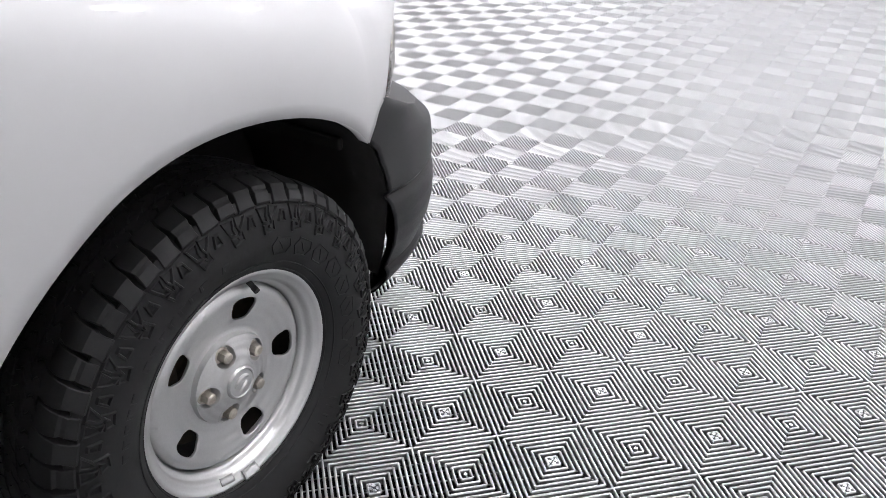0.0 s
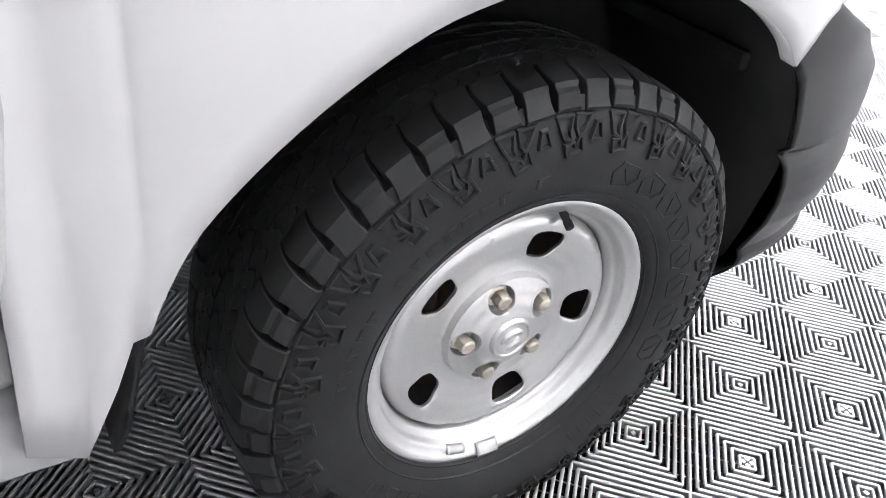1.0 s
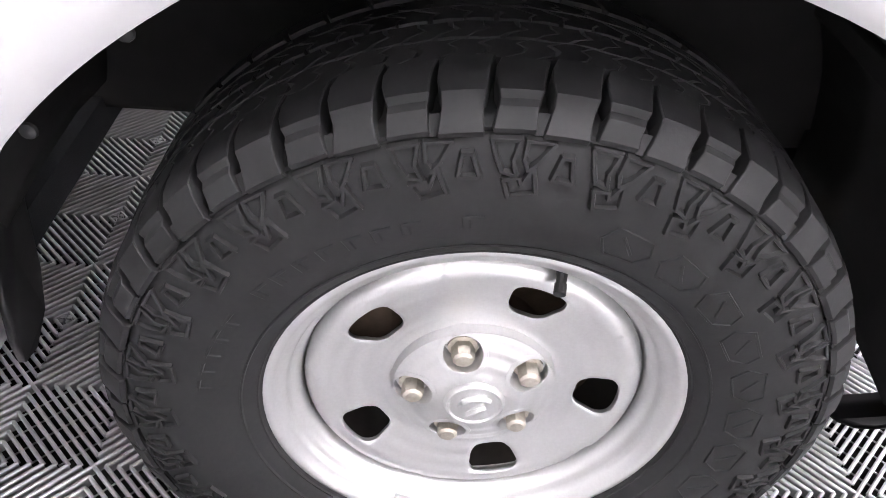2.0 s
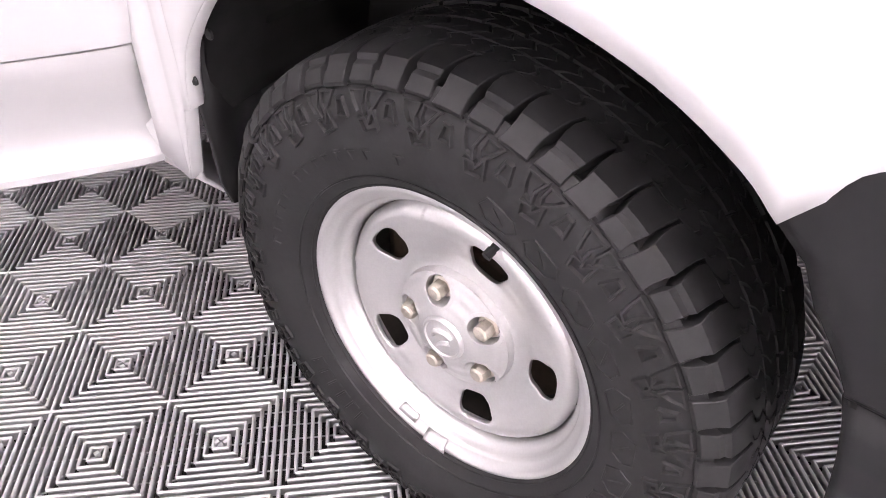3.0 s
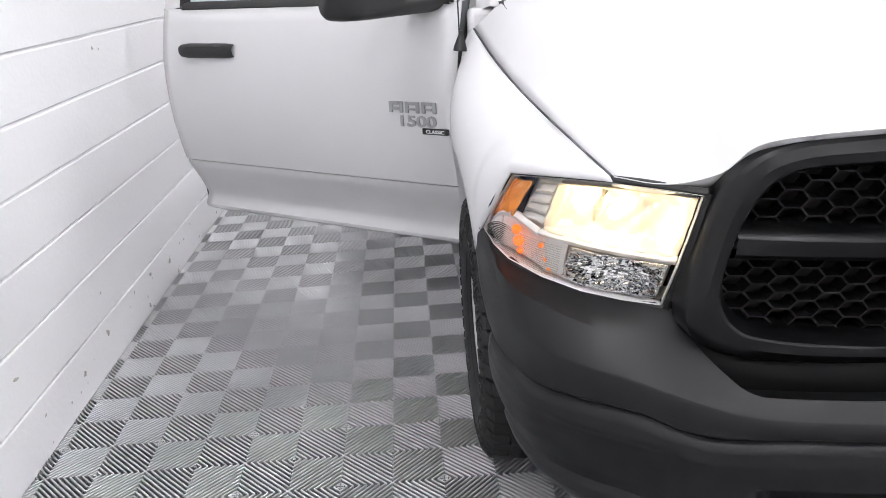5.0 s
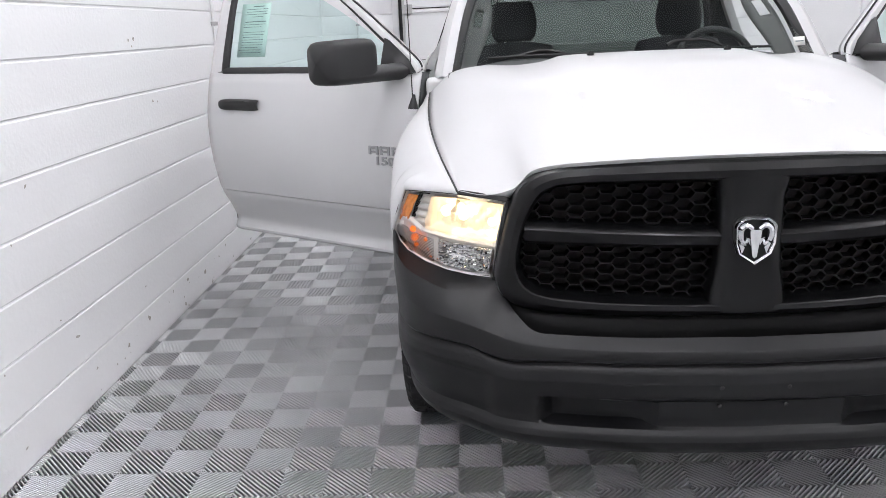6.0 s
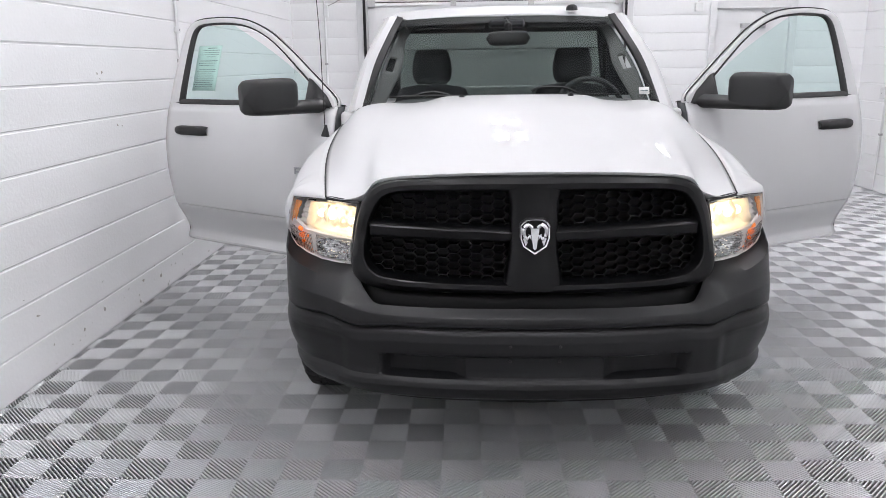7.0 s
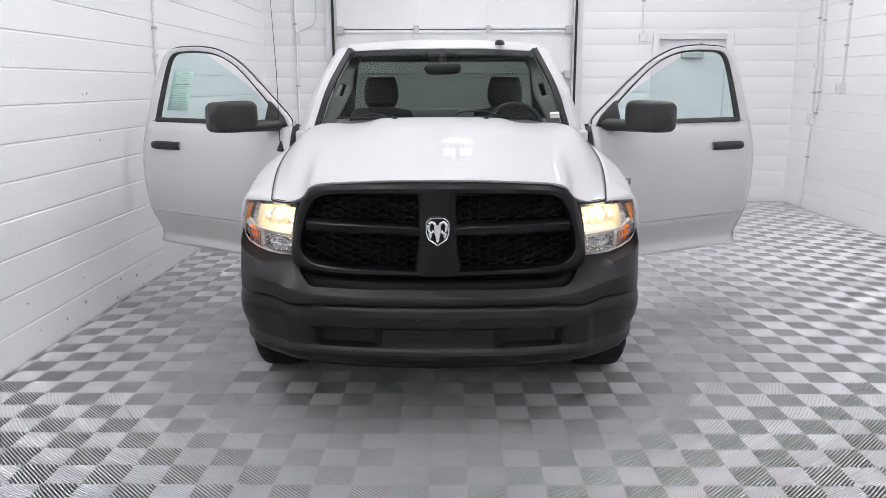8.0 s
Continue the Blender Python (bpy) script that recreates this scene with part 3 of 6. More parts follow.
def grille():
    o, i = loop(OUT), loop(INN)
    rows = []
    for f, dy in ((-0.03, 0.06), (0.0, 0.022), (0.05, 0.004), (0.15, -0.004), (0.45, -0.012), (0.74, -0.011), (0.80, -0.008), (0.97, 0.016), (1.0, 0.030), (1.03, 0.07)):
        rows.append([Vector((a.x + (b.x - a.x) * f, g_depth(a.x + (b.x - a.x) * f) + dy, a.z + (b.z - a.z) * f)) for a, b in zip(o, i)])
    g = part("grille", sheeted(rows, True), M_GRILLE, truck, "satin black crosshair grille surround", angle=24)
    # cross bars
    for sg in (-1, 1):
        pts = [k / 12 for k in range(13)]
        rows = []
        for t in pts:
            u = 0.06 + 0.52 * t
            zc, hh = 0.917 + 0.014 * t, 0.028 + 0.003 * t
            rows.append([Vector((sg * u, g_depth(u) + dy, zc + dz)) for dy, dz in ((0.07, hh + 0.002), (0.026, hh + 0.001), (0.019, hh - 0.001), (0.002, hh - 0.014), (-0.001, hh - 0.019), (0.005, -hh + 0.012), (0.014, -hh + 0.002), (0.07, -hh))])
        part("crossbar", sheeted(rows), M_GRILLE, g, angle=24)
    rows = []
    for k in range(15):
        t = k / 14
        z = 1.085 - 0.365 * t
        w = 0.083 + 0.02 * smooth01(0.55, 1.0, t) + 0.012 * smooth01(0.15, 0.0, t)
        rows.append([Vector((u, 0.335 + dy, z)) for u, dy in ((-w, 0.07), (-w, 0.012), (-w + 0.012, -0.006), (-w * 0.5, -0.014), (w * 0.5, -0.014), (w - 0.012, -0.006), (w, 0.012), (w, 0.07))])
    post = part("centre_post", sheeted(rows), M_GRILLE, g, angle=45)
    # honeycomb insert
    bm = bmesh.new()
    cw, chh = 0.040, 0.016
    poly = [(p.x, p.z) for p in i]

    def inside(u, z):
        n, hit = len(poly), False
        for a in range(n):
            (x1, z1), (x2, z2) = poly[a], poly[(a + 1) % n]
            if (z1 > z) != (z2 > z) and u < (x2 - x1) * (z - z1) / (z2 - z1) + x1:
                hit = not hit
        return hit

    def wall(p, q):
        if not (inside(*p) or inside(*q)):
            return
        a, b = Vector((p[0], 0, p[1])), Vector((q[0], 0, q[1]))
        d = (b - a).normalized()
        s = Vector((-d.z, 0, d.x)) * 0.0017
        vs = []
        for e in (a, b):
            y = g_depth(e.x) + 0.042
            vs += [bm.verts.new(e + s + Vector((0, y, 0))), bm.verts.new(e - s + Vector((0, y, 0))), bm.verts.new(e - 1.3 * s + Vector((0, y + 0.035, 0))), bm.verts.new(e + 1.3 * s + Vector((0, y + 0.035, 0)))]
        for f in ((0, 1, 5, 4), (1, 2, 6, 5), (3, 0, 4, 7)):
            bm.faces.new([vs[k] for k in f])

    for r in range(-1, 24):
        for c in range(-9, 10):
            u, z = c * 2 * cw + (cw if r % 2 else 0), 0.73 + r * chh
            h = cw * 0.35
            wall((u - h, z), (u + h, z))
            wall((u + h, z), (u + cw - h, z + chh))
            wall((u - h, z), (u - cw + h, z + chh))
    part("honeycomb_insert", bm, M_MESH, g, "black honeycomb mesh")
    mid = Vector((0, 0, 0.90))
    back = [[Vector((q.x, g_depth(q.x) + 0.105, q.z)) for q in (mid + (p - mid) * f for p in i)] for f in (1.02, 0.6, 0.2, 0.01)]
    part("radiator_screen", sheeted(back, True), M_UNDER, g)
    # shield emblem: plain shapes
    sh = [(0, 0.985), (0.030, 0.984), (0.047, 0.972), (0.053, 0.962), (0.052, 0.915), (0.042, 0.885), (0, 0.856)]
    ring = [Vector((u, 0, z)) for u, z in sh] + [Vector((-u, 0, z)) for u, z in sh[-2:0:-1]]
    c = Vector((0, 0, 0.922))
    rows = []
    for f, y in ((1.0, 0.318), (1.0, 0.305), (0.95, 0.299), (0.89, 0.300), (0.85, 0.308), (0.84, 0.313)):
        rows.append([c + (p - c) * f + Vector((0, y, 0)) for p in ring])
    part("shield_emblem", sheeted(rows, True), M_CHROME, post, "chrome shield emblem", angle=60)
    bm = bmesh.new()
    bm.faces.new([bm.verts.new(c + (p - c) * 0.86 + Vector((0, 0.314, 0))) for p in ring])
    join(bm, prism([(u * 1.0, z) for u, z in [(p.x, p.z) for p in ring]], 0.012, Matrix.Translation((0, 0.318, 0))))
    part("emblem_field", bm, M_GRILLE, post)
    bm = prism([(-0.015, 0.950), (0.015, 0.950), (0.013, 0.930), (0.009, 0.905), (0.006, 0.880), (0.0, 0.874), (-0.006, 0.880), (-0.009, 0.905), (-0.013, 0.930)], 0.008, Matrix.Translation((0, 0.304, 0)))
    for s in (-1, 1):
        join(bm, tube(spline([(s * 0.010, 0.308, 0.952), (s * 0.024, 0.305, 0.962), (s * 0.037, 0.306, 0.950), (s * 0.036, 0.307, 0.926), (s * 0.026, 0.308, 0.912), (s * 0.020, 0.309, 0.924)], 5), [0.0075 + 0.0025 * math.sin(q / 25 * math.pi) - 0.004 * q / 25 for q in range(26)], 8))
        join(bm, prism([(s * 0.013, 0.926), (s * 0.024, 0.930), (s * 0.012, 0.908)], 0.005, Matrix.Translation((0, 0.306, 0))))
        join(bm, prism([(s * 0.024, 0.903), (s * 0.041, 0.915), (s * 0.031, 0.886)], 0.004, Matrix.Translation((0, 0.308, 0))))
    part("emblem_relief", bm, M_CHROME, post, "chrome relief")


grille()

# ---------- bumper ----------
# plan stations from the middle to the wheel arch, as (u, y, z)
B_TOP = [(0, 0.268, 0.671), (0.30, 0.283, 0.671), (0.50, 0.318, 0.671), (0.560, 0.340, 0.674), (0.594, 0.385, 0.692), (0.626, 0.442, 0.722), (0.664, 0.520, 0.765), (0.80, 0.627, 0.762), (0.93, 0.775, 0.786), (0.978, 0.853, 0.836), (0.988, 0.918, 0.764)]
B_LEDGE = [(0, 0.243, 0.646), (0.30, 0.258, 0.646), (0.50, 0.294, 0.646), (0.575, 0.318, 0.647), (0.628, 0.345, 0.651), (0.680, 0.375, 0.660), (0.738, 0.412, 0.674), (0.840, 0.485, 0.684), (0.912, 0.580, 0.690), (0.960, 0.72, 0.698), (0.986, 0.873, 0.700)]
B_FOOT = [(0, 0.238, 0.612), (0.30, 0.253, 0.612), (0.50, 0.289, 0.609), (0.580, 0.314, 0.600), (0.634, 0.341, 0.592), (0.688, 0.371, 0.598), (0.746, 0.408, 0.612), (0.848, 0.482, 0.610), (0.917, 0.576, 0.600), (0.958, 0.705, 0.598), (0.972, 0.826, 0.612)]


def bumper():
    n = len(B_TOP) - 1

    def below(d, f):
        """The line at the share f of the way from the groove to the lower edge, set in by d."""
        out = []
        for j, p in enumerate(B_FOOT):
            v = Vector(p)
            w = Vector((-v.x, 1.25 - v.y, 0)).normalized()
            q = j / n
            low = 0.332 - 0.030 * q ** 2
            z = v.z + (low - v.z) * f
            end = smooth01(0.72, 1.0, q)
            tuck = 1 - 0.060 * smooth01(0.35, 1.0, f) * smooth01(0.45, 0.95, q)
            back = 0.09 * end * f - 0.05 * f ** 2 * smooth01(0.4, 0.8, q)
            out.append(Vector(((v.x + w.x * d) * tuck, v.y + w.y * d - back * 0.6, z)))
        return out

    top, ledge, foot = ([Vector(p) for p in r] for r in (B_TOP, B_LEDGE, B_FOOT))
    roll = []
    for j, (a, b) in enumerate(zip(top, ledge)):
        # flat bevel across the front, a full round shoulder towards the corners
        m = a.lerp(b, 0.5)
        m.z += 0.022 * smooth01(5, 8, j) * smooth01(10.5, 9, j)
        m.y -= 0.022 * smooth01(5, 8, j) * smooth01(10.5, 9, j)
        roll.append(m)
    src = [[v + (Vector((0, 0.016, -0.045)) if v.y < 0.9 else Vector((-0.010, -0.012, -0.004))) for v in top], [v + (Vector((0, 0.010, -0.006)) if v.y < 0.9 else Vector((-0.005, -0.004, -0.002))) for v in top], top, roll, ledge]
    src += [[a.lerp(b, f) + Vector((0, d, 0)) for a, b in zip(ledge, foot)] for f, d in ((0.08, -0.002), (0.5, -0.004), (0.92, -0.001))]
    src += [below(d, f) for d, f in ((0.006, 0.005), (0.014, 0.020), (0.015, 0.040), (0.006, 0.070), (0.000, 0.105), (-0.005, 0.20), (-0.004, 0.32), (0.0, 0.46), (0.003, 0.60), (0.002, 0.68), (-0.010, 0.735), (-0.014, 0.79), (-0.008, 0.86), (0.006, 0.93), (0.028, 0.98), (0.075, 1.0))]
    rows = [spline(r, 9) for r in src]
    fine = []
    for k, (a, b) in enumerate(zip(rows, rows[1:])):
        m = 6 if 12 <= k <= 17 else 2
        for q in range(m):
            fine.append([x.lerp(y, q / m) for x, y in zip(a, b)])
    fine.append(rows[-1])
    full = []
    for r in fine:
        out = []
        for p in r:
            v = p.copy()
            # two pockets low on the face, sloping in from the sides, and the flat plate field between them
            hi = smooth01(0.418, 0.427, v.z) * smooth01(0.505, 0.496, v.z)
            v.y += 0.050 * smooth01(0.262, 0.277, v.x) * smooth01(0.560, 0.500, v.x) * hi
            v.y += 0.007 * smooth01(0.285, 0.270, v.x) * smooth01(0.418, 0.427, v.z) * smooth01(0.512, 0.502, v.z)
            # shallow panel pressed into each corner
            v.y += 0.010 * smooth01(0.66, 0.70, v.x) * smooth01(0.93, 0.88, v.x) * smooth01(0.36, 0.40, v.z) * smooth01(0.56, 0.53, v.z)
            out.append(v)
        full.append([Vector((-p.x, p.y, p.z)) for p in out[:0:-1]] + out)
    b = part("front_bumper", sheeted(full), M_BUMPER, truck, "charcoal grained plastic front bumper", angle=26, solid=0.004, offset=0)
    for s in (-1, 1):
        for z, y in ((0.549, 0.228), (0.492, 0.240)):
            bm = lathe([(0, 0.0), (0, 0.006), (0.003, 0.005), (0.004, 0.0)], 10)
            bm.transform(Matrix.Translation((s * 0.086, y, z)) @ pose(0, 0, 0, 0, 0, -90))
            part("plate_screw", bm, M_SEAL, b)
    # black panel that closes the step between grille and bumper
    back = [Vector((u, y, z)) for u, y, z in ((0, 0.375, 0.712), (0.30, 0.392, 0.712), (0.50, 0.424, 0.715), (0.565, 0.44, 0.722), (0.605, 0.46, 0.735), (0.632, 0.49, 0.755), (0.666, 0.535, 0.780))]
    deep = [v + Vector((0, -0.004, -0.085)) for v in back]
    edge = [v + Vector((0, 0.018, -0.048)) for v in top[:7]]
    rows = [spline(r, 6) for r in (back, deep, edge)]
    rows = [[Vector((-p.x, p.y, p.z)) for p in r[:0:-1]] + r for r in rows]
    part("filler_panel", sheeted(rows), M_MESH, truck, "black filler panel under the grille", angle=30, solid=0.003)
    # dark valance below
    pts = [Vector((u, y, 0)) for u, y in ((0, 0.33), (0.4, 0.37), (0.65, 0.46), (0.80, 0.62), (0.86, 0.72))]
    half = spline(pts, 5)
    ring = [Vector((-p.x, p.y, 0)) for p in half[:0:-1]] + half
    part("valance", sheeted([[p + Vector((0, 0, 0.36)) for p in ring], [p + Vector((0, 0.02, 0.29)) for p in ring]]), M_UNDER, truck, solid=0.01)
    return b


bumper()


# ---------- headlamps ----------
def lamp_surface(a, b, d=0.0):
    p = at_path(LAMP_TOP, a).lerp(at_path(LAMP_BOT, a), b)
    bulge = 0.016 * math.sin(math.pi * min(1, b)) * (1 - a ** 3)
    w = Vector((0.30 + 0.55 * a, -0.92 + 0.5 * a, 0.06)).normalized()
    return p + w * (bulge - d)


def lamp(sg):
    def S(v):
        return Vector((sg * v.x, v.y, v.z))

    A = [k / 24 for k in range(25)]
    Bv = [k / 10 for k in range(11)]

    def patch(nm, corner, depth, m, label="", n=12, solid=0.002, angle=40.0, owner=None):
        """A surface of the lamp between four (a, b) corners: inner top, outer top, outer foot, inner foot."""
        (a0, b0), (a1, b1), (a2, b2), (a3, b3) = corner
        rows = []
        for j in range(n + 1):
            t = j / n
            row = []
            for i in range(n + 1):
                q = i / n
                a = (a0 + (a1 - a0) * q) * (1 - t) + (a3 + (a2 - a3) * q) * t
                b = (b0 + (b1 - b0) * q) * (1 - t) + (b3 + (b2 - b3) * q) * t
                row.append(S(lamp_surface(a, b, depth(q, t))))
            rows.append(row)
        return part(nm, sheeted(rows), m, owner or h, label, angle=angle, solid=solid)

    h = part("headlamp", sheeted([[S(lamp_surface(a, b, 0.105)) for a in A] for b in Bv]), M_FROST, truck, "lit headlamp with clear lens and amber corner", solid=0.004)
    lens = part("lens", sheeted([[S(lamp_surface(a, b)) for a in A] for b in Bv]), M_LENS, h, "clear lens")
    lens.visible_shadow = False
    edge = [lamp_surface(a, 0) for a in A] + [lamp_surface(a, 1) for a in A[-2::-1]]
    edge = edge[:-1] + [lamp_surface(0, b) for b in Bv[::-1]][:-1]
    mid = Vector((0.80, 0.62, 0.89))
    rows = []
    for d, k in ((0.10, 0.0), (0.004, 0.0), (-0.002, 0.010), (0.010, 0.022), (0.016, 0.030)):
        rows.append([S(p + (mid - p) * k + Vector((-0.45, 0.85, 0)) * d) for p in edge])
    part("bezel", sheeted(rows, True), M_FROST, h, angle=60)
    seal = [S(p + (p - mid).normalized() * 0.0075 + Vector((-0.45, 0.85, 0)) * 0.008) for p in edge]
    part("seal", tube(seal + [seal[0]], 0.0088, 6, False), M_SEAL, h)
    # wide main reflector with pressed facets, and the stepped wall that closes it
    facet = lambda q, t: 0.016 + 0.055 * (max(0.0, 1 - abs(2 * q - 1) ** 5) * max(0.0, 1 - abs(2 * t - 1) ** 5)) ** 0.5 + 0.0040 * math.sin(q * 31 + 2 * t) * math.sin(t * 15)
    patch("main_reflector", ((0.015, 0.05), (0.510, 0.06), (0.532, 0.53), (0.015, 0.54)), facet, M_REFLECT, "bright pressed headlamp reflector", 22, angle=18)
    patch("divider", ((0.01, 0.535), (0.54, 0.53), (0.55, 0.60), (0.01, 0.61)), lambda q, t: 0.012 + 0.006 * abs(2 * t - 1), M_FROST, "silver divider")
    patch("divider", ((0.54, 0.53), (0.925, 0.10), (0.95, 0.22), (0.55, 0.62)), lambda q, t: 0.012 + 0.006 * abs(2 * t - 1), M_FROST, "silver divider")
    spark = random.Random(9)
    cells = [[spark.uniform(-0.006, 0.006) for _ in range(14)] for _ in range(14)]
    patch("low_reflector", ((0.035, 0.62), (0.415, 0.62), (0.425, 0.965), (0.035, 0.965)), lambda q, t: 0.014 + 0.050 * max(0.0, 1 - (2.1 * (q - 0.5)) ** 2 - (2.1 * (t - 0.5)) ** 2) ** 0.5 + cells[int(q * 13)][int(t * 13)], M_CHROME, "chrome low reflector", 26, angle=6)
    patch("turn_reflector", ((0.43, 0.62), (0.515, 0.56), (0.505, 0.97), (0.43, 0.97)), lambda q, t: 0.022, M_FROST, "silver turn signal housing")
    patch("turn_reflector", ((0.775, 0.37), (0.95, 0.24), (0.97, 0.97), (0.790, 0.97)), lambda q, t: 0.018 - 0.003 * q, M_FROST, "silver turn signal housing")
    patch("turn_bowl", ((0.515, 0.56), (0.775, 0.37), (0.790, 0.97), (0.505, 0.97)), lambda q, t: 0.020 + 0.034 * (math.sin(math.pi * q) * (1 - 0.6 * (2 * t - 1) ** 4)) ** 0.7, M_FROST, "silver turn signal bowl", 14)
    for k in range(15):
        b = 0.635 + 0.0235 * k
        pts = [S(lamp_surface(a, max(b - 0.9 * max(0, a - 0.62) * (0.97 - b) / 0.33, 0.0), 0.005)) for a in (0.44, 0.52, 0.60, 0.68, 0.76, 0.84, 0.92, 0.96)]
        part("lens_rib", tube(pts, 0.0011, 5), M_LENS, h)
    for a, b, r in ((0.09, 0.30, 0.0125), (0.10, 0.44, 0.008), (0.31, 0.27, 0.0150), (0.43, 0.25, 0.0160)):
        bm = bmesh.new()
        bmesh.ops.create_uvsphere(bm, u_segments=12, v_segments=8, radius=r)
        bm.transform(Matrix.Translation(S(lamp_surface(a, b, 0.042))))
        part("bulb", bm, M_BULB, h, "glowing warm bulb")
    part("bulb_shield", tube([S(lamp_surface(0.37, 0.10, 0.045)), S(lamp_surface(0.37, 0.24, 0.030)), S(lamp_surface(0.37, 0.36, 0.040))], [0.007, 0.011, 0.006], 10), M_REFLECT, h, "bronze bulb shield")
    for a, b, r in ((0.665, 0.66, 0.011), (0.655, 0.79, 0.013), (0.650, 0.91, 0.008), (0.54, 0.72, 0.006), (0.51, 0.84, 0.007), (0.49, 0.93, 0.007)):
        bm = bmesh.new()
        bmesh.ops.create_uvsphere(bm, u_segments=10, v_segments=6, radius=r)
        bm.transform(Matrix.Translation(S(lamp_surface(a, b, 0.032 if a > 0.6 else 0.026))))
        part("turn_bulb", bm, M_BULB_AMBER, h, "glowing amber bulb")
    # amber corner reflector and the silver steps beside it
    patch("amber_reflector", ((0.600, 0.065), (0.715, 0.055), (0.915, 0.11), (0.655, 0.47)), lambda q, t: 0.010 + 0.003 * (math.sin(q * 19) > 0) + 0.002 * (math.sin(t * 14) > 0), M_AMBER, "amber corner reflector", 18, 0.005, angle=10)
    patch("step_wall", ((0.510, 0.05), (0.590, 0.05), (0.640, 0.52), (0.532, 0.53)), lambda q, t: 0.030, M_FROST_GREY, "grey stepped wall")
    for k in range(4):
        t0, t1 = 0.06 + 0.23 * k, 0.06 + 0.23 * k + 0.15
        f = lambda t, e: (e[0][0] + (e[1][0] - e[0][0]) * t, e[0][1] + (e[1][1] - e[0][1]) * t)
        L, R = ((0.520, 0.06), (0.540, 0.51)), ((0.583, 0.06), (0.632, 0.50))
        patch("bezel_step", (f(t0, L), f(t0, R), f(t1, R), f(t1, L)), lambda q, t: 0.028 - 0.009 * t, M_FROST_GREY, "", 3)
    return h


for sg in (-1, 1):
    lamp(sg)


# ---------- cab ----------
WS_BOT = spline([(0, 1.60, 1.335), (0.30, 1.635, 1.333), (0.58, 1.735, 1.322), (0.745, 1.845, 1.308), (0.785, 1.885, 1.302)], 5)
WS_TOP = spline([(0, 2.37, 1.772), (0.26, 2.382, 1.770), (0.48, 2.415, 1.764), (0.615, 2.455, 1.757), (0.645, 2.47, 1.755)], 5)


def both(half):
    return [Vector((-p.x, p.y, p.z)) for p in half[:0:-1]] + list(half)


